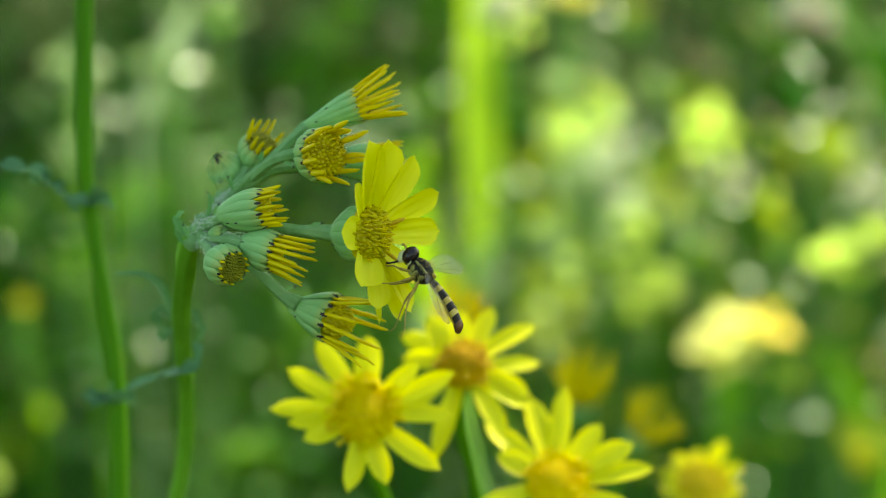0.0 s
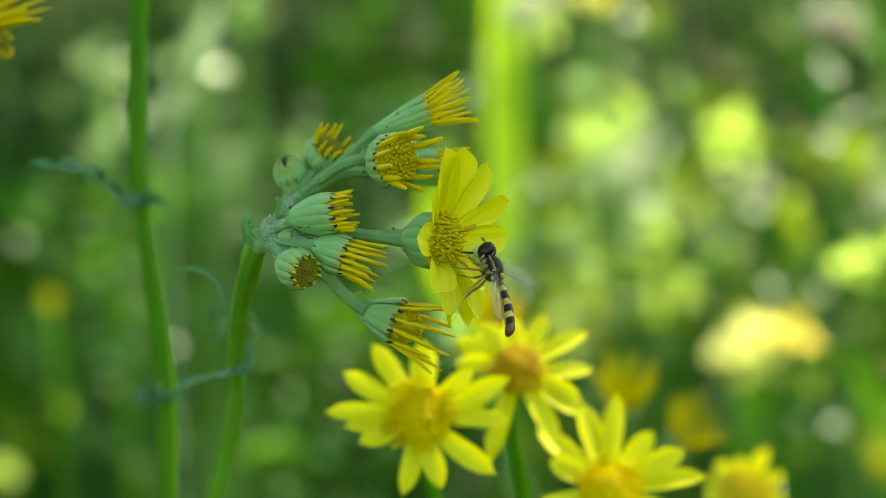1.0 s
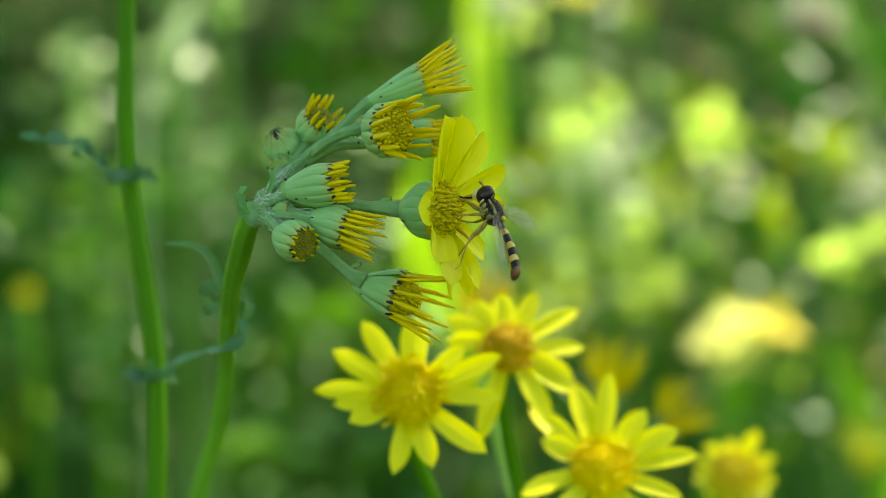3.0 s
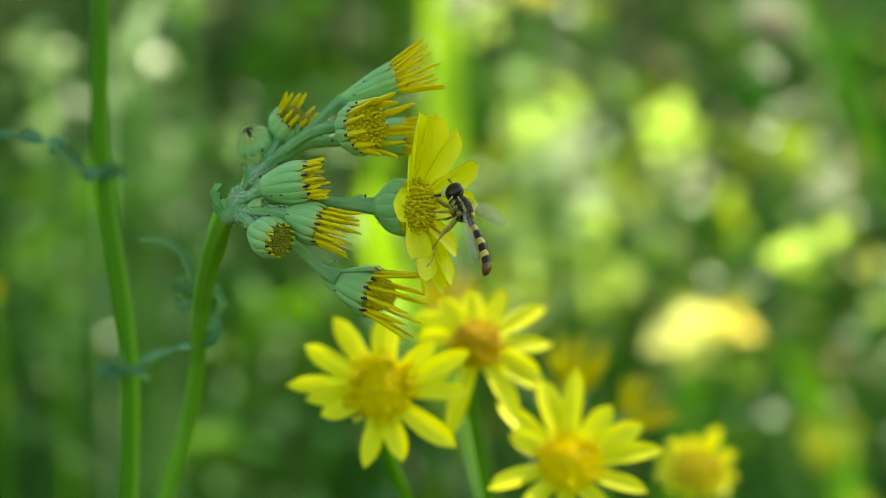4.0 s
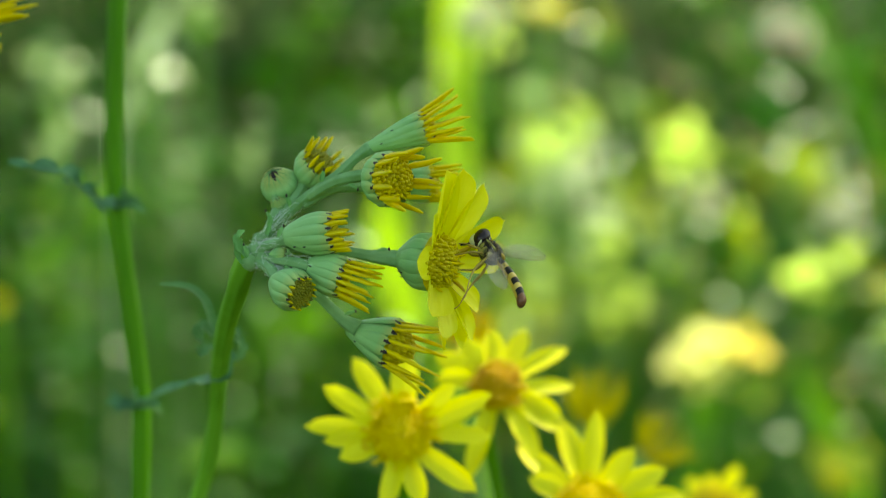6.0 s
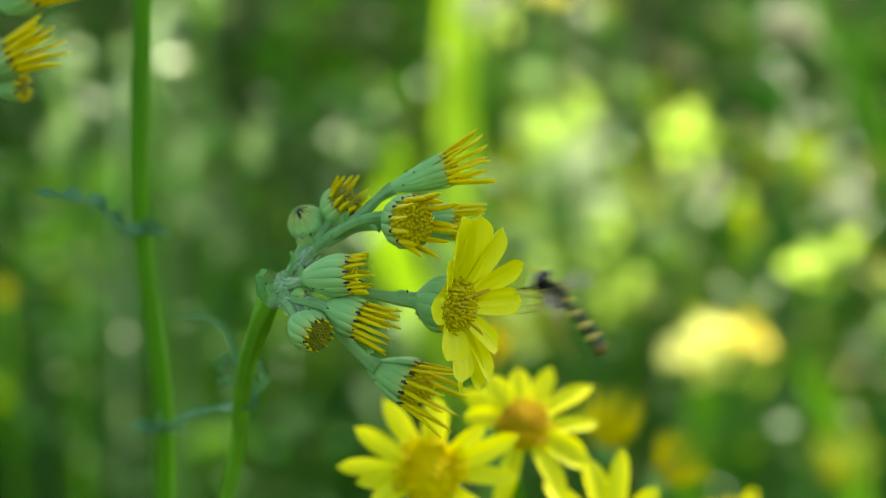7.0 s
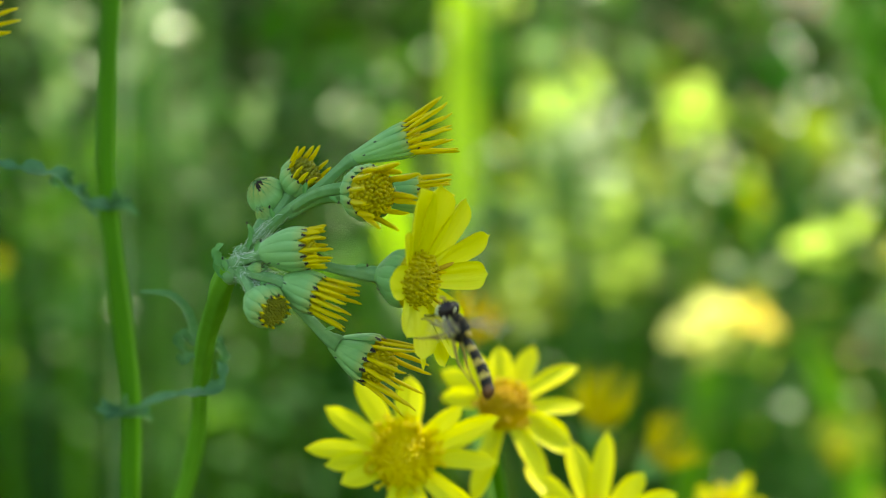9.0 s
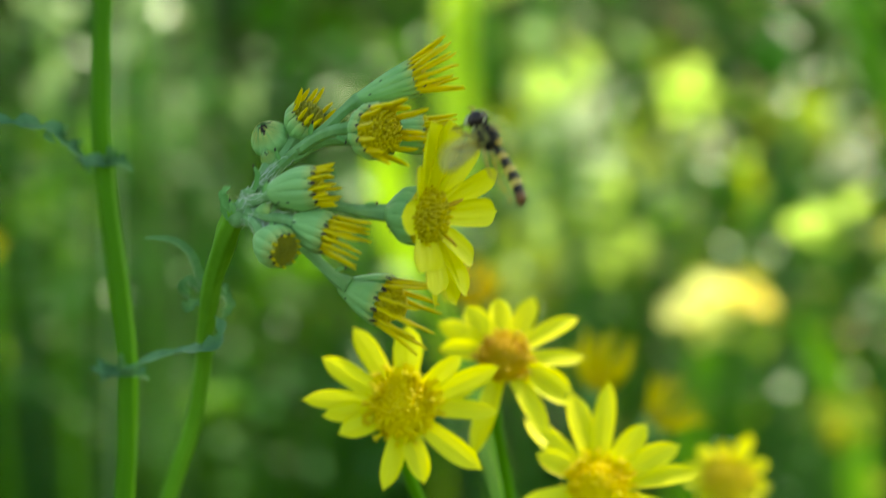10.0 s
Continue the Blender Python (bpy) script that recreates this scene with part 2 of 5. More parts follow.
# ---- flower heads ----
def calyx_mesh(R, L, neck, bracts=13, bulge=0.12, marks=7, seed=0, cone=0.5):
    """A cup of ribbed bracts with toothed rim and black tips. z = 0 is the rim."""
    rnd = random.Random(seed)
    s = Shape()
    n = bracts * 6
    rings = []
    for i in range(11):
        u = i / 10
        r = neck + (R - neck) * (u ** cone) + R * bulge * math.sin(math.pi * min(1, u * 1.05)) * u
        ring = []
        for j in range(n):
            a = 2 * math.pi * j / n
            rib = math.cos(bracts * a)
            ridge = (0.5 + 0.5 * rib) ** 0.5
            rr = r * (1 + 0.17 * min(1, u * 2.5) * (ridge - 0.6) + 0.02 * math.sin(3 * a + seed))
            z = -L * (1 - u) + (0.13 * L * (0.5 + 0.5 * rib) if i == 10 else 0)
            if i == 10:
                rr *= 0.96
            ring.append((rr * math.cos(a), rr * math.sin(a), z))
        rings.append(ring)
    s.loft(rings)
    for i in range(3, 10):
        for j in range(n):
            if j % 6 in (2, 3):
                s.s[i * n + j] = 2
    for k in range(bracts):
        if rnd.random() < marks / bracts:
            a = 2 * math.pi * k / bracts
            s.ball((R * 1.0 * math.cos(a), R * 1.0 * math.sin(a), 0.08 * L), (0.12 * MM, 0.12 * MM, 0.30 * MM), 1, 6, 4)
    for k in range(5 if bulge < 0.7 else 0):
        a, u = rnd.uniform(0, 6.28), rnd.uniform(0.15, 0.6)
        r = neck + (R - neck) * u ** cone + R * bulge * math.sin(math.pi * u) * u
        s.ball((r * 1.03 * math.cos(a), r * 1.03 * math.sin(a), -L * (1 - u)), (0.07 * MM, 0.07 * MM, 0.17 * MM), 1, 6, 4)
    for j in range(n):
        if j % 6 not in (2, 3):
            s.s[9 * n + j] = 3
            if rnd.random() < 0.5:
                s.s[8 * n + j] = 3
    return s.mesh("calyx", [CALYX, TIP, MARGIN, RIM])


def disc_mesh(R, dome, florets, mat, seed=0, knob=0.5, rough=0.35):
    """A dome of small round florets in spirals."""
    rnd = random.Random(seed)
    s = Shape()
    rings = [[(R * q * math.cos(a), R * q * math.sin(a), dome * (1 - q * q) - 0.12 * MM) for a in (2 * math.pi * j / 20 for j in range(20))]
             for q in (1, 0.8, 0.6, 0.4, 0.2, 0.03)]
    s.loft(rings)
    size = R * math.sqrt(1 / florets) * 0.95
    for k in range(florets):
        q = math.sqrt((k + 0.5) / florets) * 0.97
        a = k * 2.39996
        h = size * rnd.uniform(0.85, 1.25 + rough)
        z = dome * (1 - q * q) + knob * size * rnd.uniform(-0.3, 0.5 + 1.5 * rough)
        j = size * rough * 0.5
        w = size * rnd.uniform(1 - 0.35 * rough, 1)
        s.ball((R * q * math.cos(a) + rnd.uniform(-j, j), R * q * math.sin(a) + rnd.uniform(-j, j), z), (w, w, h * 1.15), 0, 7, 5)
    return s.mesh("disc", [mat])


def floret_ring_mesh(R, dome, count, mat, seed=0):
    """The ring of opened florets round a disc: small tubes that lean out and end in spread lobes."""
    rnd = random.Random(seed + 500)
    s = Shape()
    for k in range(count):
        a, q = k * 2.39996 + rnd.uniform(-0.1, 0.1), math.sqrt(rnd.uniform(0.42, 1.05))
        size = R * rnd.uniform(0.16, 0.30)
        foot = Vector((R * q * math.cos(a), R * q * math.sin(a), dome * (1 - q * q)))
        way = Vector((math.cos(a) * q * 0.8 + rnd.gauss(0, 0.25), math.sin(a) * q * 0.8 + rnd.gauss(0, 0.25), 0.8)).normalized()
        top = foot + way * size * 1.2
        s.tube([foot, foot + way * size * 0.6, top], size * 0.20, 5, 0)
        side = way.orthogonal().normalized()
        for j in range(4):
            lobe = Matrix.Rotation(1.57 * j + a, 3, way) @ side
            s.tube([top, top + lobe * size * 0.22 + way * size * 0.16, top + lobe * size * 0.42 + way * size * 0.08], size * 0.10, 4, 0)
    return s.mesh("floret_ring", [mat])


def petal_mesh(length, width, droop=0.0, camber=0.25, twist=0.0, seed=0, point=0.0):
    """A strap-shaped petal along x, grooved along its length, with a blunt notched tip."""
    rnd = random.Random(seed)
    s = Shape()
    rings = []
    nu, nv = 20, 9
    lean = rnd.uniform(-0.06, 0.06)
    for i in range(nu + 1):
        u = 1 - (1 - i / nu) ** 1.7
        w = width * 0.5 * (0.55 + 0.45 * math.sin(min(1.0, u * 1.25 + 0.12) * math.pi * 0.5)) * math.sqrt(1 - 0.985 * max(0, (u - 0.70 + 0.26 * point) / (0.30 + 0.26 * point)) ** 2.4) ** (1 + 0.5 * point)
        row = []
        for j in range(nv):
            v = 2 * j / (nv - 1) - 1
            notch = 0.007 * length * (math.cos(v * 6.3) - 1) * max(0, (u - 0.85) / 0.15)
            x = length * u + notch - 0.05 * length * v * v * max(0, (u - 0.8) / 0.2)
            y = w * v + lean * length * u * u
            z = droop * length * u * u + camber * w * v * v - 0.045 * width * math.cos(v * 9.4) * math.sin(math.pi * u) + twist * w * v * u
            row.append((x, y, z))
        rings.append(row)
    s.loft(rings, closed=False)
    return s.mesh("petal", [PETAL])


def ray_mesh(length, width, bend=0.0, seed=0, mat=None):
    """A narrow rolled ray floret along z, bending outwards along x."""
    rnd = random.Random(seed)
    pts = [(bend * length * (k / 7) ** 2, rnd.uniform(-0.01, 0.01) * length, length * k / 7) for k in range(8)]
    radii = [width * w for w in (0.34, 0.44, 0.5, 0.5, 0.47, 0.42, 0.35, 0.16)]
    return Shape().tube(pts, radii, 7, flat=0.75).mesh("ray_floret", [mat or RAY])


def cup_radius(u, R, neck, bulge, cone):
    """The radius of a head's cup at a share of its height."""
    return neck + (R - neck) * (max(u, 0) ** cone) + R * bulge * math.sin(math.pi * min(1, u * 1.05)) * u


def bract_mesh(R, L, neck, bulge, cone, count, tip_in, black, seed=0, tip_len=0.16):
    """One keeled bract of a head, up the cup along x from its foot to a free pointed tip; z = 0 is the rim."""
    rnd = random.Random(seed)
    s, rings, slots = Shape(), [], []
    reach = tip_len + rnd.uniform(-0.03, 0.05)
    ends = [0.04, 0.15, 0.3, 0.45, 0.6, 0.74, 0.86, 0.95, 1.0, 1 + reach * 0.3, 1 + reach * 0.6, 1 + reach * 0.85, 1 + reach]
    for u in ends:
        r = cup_radius(min(u, 1.0), R, neck, bulge, cone)
        over = max(0.0, u - 1.0)
        narrow = 1.0 if u < 0.7 else max(0.08, 1 - ((u - 0.7) / (0.3 + reach)) ** 2.5)
        w = math.pi * r / count * 1.16 * narrow
        r = r * 1.01 - over * L * tip_in
        keel = min(0.12 * R, 0.36 * w) * min(1, u * 3)
        sway = 0.05 * w * math.sin(u * 5 + seed)
        rings.append([(r + keel * (1 - v * v) + 0.14 * keel * math.cos(v * 9.4) - 0.02 * R, w * v + sway, -L * (1 - u)) for v in (-1, -0.66, -0.33, 0, 0.33, 0.66, 1)])
    s.loft(rings, closed=False)
    for k in range(len(ends) - 1):
        for j in range(6):
            if black and (k >= 10 or k == 9 and 1 <= j <= 4 or k == 8 and black > 1 and j in (2, 3)):
                s.s[k * 6 + j] = 1
    return s.mesh("bract", [BRACT, TIP])


def flower_head(parent, pos, axis, R, L, neck, rays=(), petals=(), disc=None, seed=0, marks=9, bulge=0.12, label="", cone=0.5, ray_mat=None, bracts=13, tip_in=0.35, rough=0.25, tip_len=0.16):
    """A head of bracts; rays: (count, length, flare, width); petals: rows of angle, rise, reach, width, droop; disc: dome, florets, material."""
    rnd = random.Random(seed)
    if bracts:
        s = Shape()
        s.loft([[(q * math.cos(a), q * math.sin(a), -L * MM * (1 - u)) for a in (2 * math.pi * j / 26 for j in range(26))]
                for u, q in ((k / 10, 0.96 * MM * cup_radius(k / 10, R, neck, bulge, cone)) for k in range(11))])
        for k in range(4 if bulge < 0.7 else 0):
            a, u = rnd.uniform(0, 6.28), rnd.uniform(0.15, 0.6)
            q = (cup_radius(u, R, neck, bulge, cone) + 0.12 * R) * MM
            s.ball((q * math.cos(a), q * math.sin(a), -L * MM * (1 - u)), (0.06 * MM, 0.06 * MM, 0.14 * MM), 1, 6, 4)
        cup = s.mesh("calyx", [CALYX, TIP])
    else:
        cup = calyx_mesh(R * MM, L * MM, neck * MM, seed=seed, marks=marks, bulge=bulge, cone=cone)
    head = put("flower_head", cup, parent, facing(Vector(pos), axis), label)
    kinds = [bract_mesh(R * MM, L * MM, neck * MM, bulge, cone, bracts, tip_in, black, seed + k, tip_len) for k, black in enumerate((2, 1, 2, 1) if marks > 5 else (1, 0, 0, 0))] if bracts else []
    for k in range(bracts):
        kind = kinds[(k + rnd.randint(0, 1)) % 4] if rnd.random() < 0.5 else kinds[k % 3]
        lean = Matrix.Translation((0, 0, -L * MM)) @ Matrix.Rotation(rnd.uniform(-0.015, 0.03), 4, "Y") @ Matrix.Translation((0, 0, L * MM))
        put("bract", kind, head, Matrix.Rotation(2 * math.pi * (k + rnd.uniform(-0.12, 0.12)) / bracts + seed, 4, "Z") @ lean)
    if disc:
        dome, florets, mat, wide = disc
        put("disc", disc_mesh(wide * MM, dome * MM, florets, mat, seed, 0.4, (0.75 if bracts else 0.5) if petals else rough), head, Matrix.Translation((0, 0, 0.1 * MM)), "dome of tiny packed florets")
        if petals and not bracts:
            put("floret_ring", floret_ring_mesh(wide * MM, dome * MM, 60, mat, seed), head, Matrix.Translation((0, 0, 0.1 * MM)), "ruffled ring of opened yellow florets")
    if rays:
        count, length, flare, width = rays
        kinds = [ray_mesh(length * MM * q, width * MM, b, seed + k, ray_mat) for k, (q, b) in enumerate(((1.0, 0.05), (0.88, -0.05), (1.08, 0.10), (0.95, 0.0)))]
        for k in range(count):
            a = 2 * math.pi * (k + 0.35 * rnd.uniform(-1, 1)) / count + seed
            tilt = math.atan(flare * rnd.uniform(0.6, 1.5)) if flare else rnd.uniform(-0.08, 0.05)
            m = Matrix.Rotation(a, 4, "Z") @ Matrix.Translation((R * 0.9 * MM, 0, -0.15 * MM)) @ Matrix.Rotation(tilt, 4, "Y") @ Matrix.Rotation(rnd.uniform(-0.06, 0.06), 4, "X")
            put("ray_floret", kinds[(k * 3 + rnd.randint(0, 1)) % 4], head, m)
    for k, (angle, rise, reach, width, droop) in enumerate(petals):
        data = petal_mesh((reach - R * 0.75) * MM, width * MM, droop, rnd.uniform(0.1, 0.4), rnd.uniform(-0.25, 0.25), seed * 31 + k, 0.0 if bracts else 0.9)
        m = (Matrix.Rotation(radians(angle), 4, "Z") @ Matrix.Translation((R * 0.75 * MM, 0, (0.05 + 0.06 * (k % 3)) * MM))
             @ Matrix.Rotation(radians(-rise), 4, "Y") @ Matrix.Rotation(rnd.uniform(-0.2, 0.2), 4, "X"))
        put("petal", data, head, m)
    return head


def stalk(name, parent, points, radii, mat=STALK, sides=12, label="", steps=5):
    pts = spline(points, steps)
    if not isinstance(radii, (list, tuple)):
        radii = [radii] * len(points)
    rr = [float(np.interp(i / (len(pts) - 1), np.linspace(0, 1, len(radii)), radii)) for i in range(len(pts))]
    s = Shape()
    pts = [Vector(p) for p in pts]
    rings, side = [], None
    for i, p in enumerate(pts):
        along = (pts[min(i + 1, len(pts) - 1)] - pts[max(i - 1, 0)]).normalized()
        side = side or along.orthogonal().normalized()
        side = (side - along * side.dot(along)).normalized()
        up = along.cross(side)
        rings.append([p + rr[i] * (1 + 0.10 * math.cos(6 * a + 0.8 * math.sin(i * 0.5)) + 0.03 * math.sin(2 * a + i * 0.7)) * (math.cos(a) * side + math.sin(a) * up) for a in (2 * math.pi * j / (sides * 2) for j in range(sides * 2))])
    s.loft(rings)
    return put(name, s.mesh(name, [mat]), parent, None, label)


def lobed_leaf(name, parent, points, width, seed=0, mat=LEAF, label="", lobes=0.45):
    """A narrow leaf along a curve, with ragged lobes and a folded midrib."""
    rnd = random.Random(seed)
    pts = spline(points, 8)
    s, rings = Shape(), []
    for i, p in enumerate(pts):
        u = i / (len(pts) - 1)
        along = (pts[min(i + 1, len(pts) - 1)] - pts[max(i - 1, 0)]).normalized()
        side = along.cross(Vector((0.2, -0.7, 0.7))).normalized()
        up = side.cross(along)
        lobe = 1 - lobes + lobes * abs(math.sin(u * 14 + seed)) + rnd.uniform(-0.1, 0.1)
        w = width * lobe * (math.sin(math.pi * min(0.97, u * 0.9 + 0.08)) ** 0.6)
        rings.append([p + side * w * v + up * (abs(v) * 0.5 * w + rnd.uniform(-0.1, 0.1) * w) for v in (-1, -0.5, 0, 0.5, 1)])
    s.loft(rings, closed=False)
    return put(name, s.mesh(name, [mat]), parent, None, label)


# ---- ground and meadow ----
def ground():
    s = Shape()
    xs = [-900, -60, -12, *[-4 + 0.4 * i for i in range(21)], 12, 60, 900]
    ys = [-900, -60, -10, *[-2 + 0.5 * i for i in range(21)], 20, 80, 900]
    rings = [[(x, y, 0.02 * noise.noise((x, y, 0)) if abs(x) < 5 and -3 < y < 9 else 0) for x in xs] for y in ys]
    s.loft(rings, closed=False)
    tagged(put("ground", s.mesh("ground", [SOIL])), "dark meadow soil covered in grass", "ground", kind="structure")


def blade(s, rnd, x, y, height, width, lean, slot=0):
    a = rnd.uniform(0, 6.28)
    dx, dy = math.cos(a) * lean * height, math.sin(a) * lean * height
    b = rnd.uniform(0, 3.14)
    wx, wy = math.cos(b) * width / 2, math.sin(b) * width / 2
    rows = []
    for u, w in ((0, 0.7), (0.35, 1), (0.7, 0.75), (1, 0.08)):
        cx, cy, cz = x + dx * u ** 2, y + dy * u ** 2, height * (u - 0.18 * lean * u ** 3)
        rows.append([(cx - wx * w, cy - wy * w, cz), (cx, cy, cz - 0.15 * width * w), (cx + wx * w, cy + wy * w, cz)])
    s.loft(rows, slot, closed=False)


def meadow():
    rnd = random.Random(5)
    s = Shape()
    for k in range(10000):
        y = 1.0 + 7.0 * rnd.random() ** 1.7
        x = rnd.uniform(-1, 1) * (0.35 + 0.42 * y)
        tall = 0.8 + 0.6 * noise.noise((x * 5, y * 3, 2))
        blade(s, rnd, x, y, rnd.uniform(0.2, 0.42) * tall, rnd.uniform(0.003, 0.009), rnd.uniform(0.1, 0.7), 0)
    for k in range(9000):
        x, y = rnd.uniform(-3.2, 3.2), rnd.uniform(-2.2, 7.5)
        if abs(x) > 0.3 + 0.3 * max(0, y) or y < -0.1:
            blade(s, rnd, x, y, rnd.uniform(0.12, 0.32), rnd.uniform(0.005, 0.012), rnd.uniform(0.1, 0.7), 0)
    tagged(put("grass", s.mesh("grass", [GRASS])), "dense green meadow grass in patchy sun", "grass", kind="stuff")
    s = Shape()
    for k in range(140):
        y = 1.2 + 4 * rnd.random() ** 1.5
        x = rnd.uniform(-1, 1) * (0.3 + 0.4 * y)
        blade(s, rnd, x, y, rnd.uniform(0.3, 0.5), rnd.uniform(0.002, 0.006), rnd.uniform(0.1, 0.5), 0)
    tagged(put("dry_grass", s.mesh("dry_grass", [STRAW])), "pale dry grass stalks among the green", "grass", kind="stuff")
    s = Shape()
    for k in range(420):
        y = 0.84 + 0.6 * rnd.random() ** 1.3
        u = rnd.uniform(-1, 1)
        x = u * 0.30 * y
        z = 0.62 - y * rnd.uniform(0.07, 0.36)
        big = rnd.uniform(0.007, 0.014)
        # Noise patches, and leaves high in view, get the painted shade tone.
        shade_patch = noise.noise((x / y * 16, z / y * 16, 5))
        slot = rnd.choice((2, 2, 2, 0)) if shade_patch > 0.05 else rnd.choice((0, 0, 0, 1)) if u < -0.1 else rnd.choice((0, 2, 0, 4))
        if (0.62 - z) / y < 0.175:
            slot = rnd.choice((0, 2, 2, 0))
        for j in range(rnd.randint(2, 6)):
            size = big * rnd.uniform(0.7, 1.3)
            p = (x + rnd.gauss(0, 0.012), y + rnd.gauss(0, 0.02), z + rnd.gauss(0, 0.010))
            m = Matrix.Translation(p) @ Euler((rnd.uniform(-0.9, 0.9), rnd.uniform(-0.9, 0.9), rnd.uniform(0, 6.28))).to_matrix().to_4x4()
            rows = [[(size * q, -size * w, size * (0.25 * w + bend)), (size * q, 0, size * bend), (size * q, size * w, size * (0.25 * w + bend))]
                    for q, w, bend in ((-1, 0.05, 0), (-0.5, 0.5, 0.05), (0, 0.62, 0.05), (0.5, 0.5, -0.05), (1, 0.05, -0.25))]
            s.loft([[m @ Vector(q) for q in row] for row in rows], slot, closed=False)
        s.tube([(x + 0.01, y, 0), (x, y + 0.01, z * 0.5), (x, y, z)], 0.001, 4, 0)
    tagged(put("herb_leaves", s.mesh("herb_leaves", [HERB, HERB_LIT, HERB_SHADE, SILVER, OLIVE, WITHERED])), "mixed leaves of meadow herbs between the grass", "herbs", kind="stuff")


def waxy_leaves():
    """Small glossy leaves, held nearly level, that glint where the sun meets them."""
    rnd = random.Random(41)
    s = Shape()
    for k in range(225):
        y = rnd.uniform(0.66, 1.1)
        u = rnd.uniform(-0.26, 0.06) if k % 6 else rnd.uniform(0.1, 0.26)
        x, z = u * y, 0.62 - y * (rnd.uniform(0.13, 0.36) if u < 0 else rnd.uniform(0.2, 0.36))
        for j in range(rnd.randint(2, 5)):
            size = rnd.uniform(0.003, 0.0055)
            p = (x + rnd.gauss(0, 0.010), y + rnd.gauss(0, 0.015), z + rnd.gauss(0, 0.010))
            m = facing(Vector(p), (0.3 + rnd.gauss(0, 0.3), -0.3 + rnd.gauss(0, 0.3), 0.9)) @ Matrix.Rotation(rnd.uniform(0, 6.28), 4, "Z")
            s.loft([[m @ Vector((size * q, size * w * v, size * (0.12 * abs(v) * w - 0.12 * q * q))) for v in (-1, -0.5, 0, 0.5, 1)] for q, w in ((-1, 0.05), (-0.5, 0.5), (0, 0.62), (0.5, 0.5), (1, 0.05))], closed=False)
        s.tube([(x + 0.01, y, 0), (x, y + 0.01, z * 0.5), (x, y, z)], 0.0006, 4)
    for k in range(150):
        y = rnd.uniform(0.68, 1.0)
        x, z = y * rnd.uniform(0.0, 0.22), 0.62 - y * rnd.uniform(0.16, 0.34)
        size = rnd.uniform(0.004, 0.007)
        m = facing(Vector((x, y, z)), (0.25 + rnd.gauss(0, 0.3), 0.75, 0.5 + rnd.gauss(0, 0.3))) @ Matrix.Rotation(rnd.uniform(0, 6.28), 4, "Z")
        s.loft([[m @ Vector((size * q, size * w * v, size * (0.12 * abs(v) * w - 0.12 * q * q))) for v in (-1, -0.5, 0, 0.5, 1)] for q, w in ((-1, 0.05), (-0.5, 0.5), (0, 0.62), (0.5, 0.5), (1, 0.05))], 1 + k % 2, closed=False)
        s.tube([(x + 0.01, y, 0), (x, y + 0.01, z * 0.5), (x, y, z)], 0.0006, 4)
    tagged(put("waxy_leaves", s.mesh("waxy_leaves", [WAXY, HERB_LIT, OLIVE])), "small glossy green leaves glinting in the meadow", "herbs", kind="stuff")


def small_leaf(s, rnd, p, size, axis, slot):
    """A small oval leaf, folded along its midrib, facing about along an axis."""
    m = facing(Vector(p), axis) @ Matrix.Rotation(rnd.uniform(0, 6.28), 4, "Z")
    s.loft([[m @ Vector((size * q, size * w * v, size * (0.15 * abs(v) * w - 0.12 * q * q))) for v in (-1, 0, 1)] for q, w in ((-1, 0.06), (-0.45, 0.55), (0.15, 0.62), (0.65, 0.4), (1, 0.05))], slot, closed=False)


def speckled_leaves(name, spots, loose, x_from, x_to, palette, tones, label, seed, low=0.10, high=0.36, big=1.0, near=0.66, far=0.95):
    """Small leaves of many tones over the herbs: gathered round some spots (place, leaves, reach) and loose between them, each loose one on its own thin stalk."""
    rnd = random.Random(seed)
    s = Shape()
    axis = lambda: (0.25 + rnd.gauss(0, 0.35), 0.1 + rnd.gauss(0, 0.5), 0.7 + rnd.gauss(0, 0.3))
    for x, y, z, count, slot in spots:
        s.tube([(x + 0.01, y + 0.01, 0), (x, y + 0.01, z * 0.6), (x, y, z)], 0.0006, 4, 0)
        for k in range(count):
            small_leaf(s, rnd, (x + rnd.gauss(0, 0.006), y + rnd.gauss(0, 0.02), z + rnd.gauss(0, 0.006)), rnd.uniform(0.0025, 0.0048), axis(), slot if rnd.random() < 0.8 else rnd.choice(tones))
    for k in range(loose):
        y = rnd.uniform(near, far)
        x, z = y * rnd.uniform(x_from, x_to), 0.62 - y * rnd.uniform(low, high)
        s.tube([(x + 0.01, y + 0.01, 0), (x, y + 0.005, z * 0.6), (x, y, z)], 0.0004, 3, 0)
        slot = rnd.choice(tones)
        for j in range(rnd.choice((1, 1, 2, 3))):
            small_leaf(s, rnd, (x + rnd.gauss(0, 0.003), y + rnd.gauss(0, 0.004), z + rnd.gauss(0, 0.003)), big * rnd.uniform(0.002, 0.0042), axis(), slot)
    tagged(put(name, s.mesh(name, palette)), label, "herbs", kind="stuff")


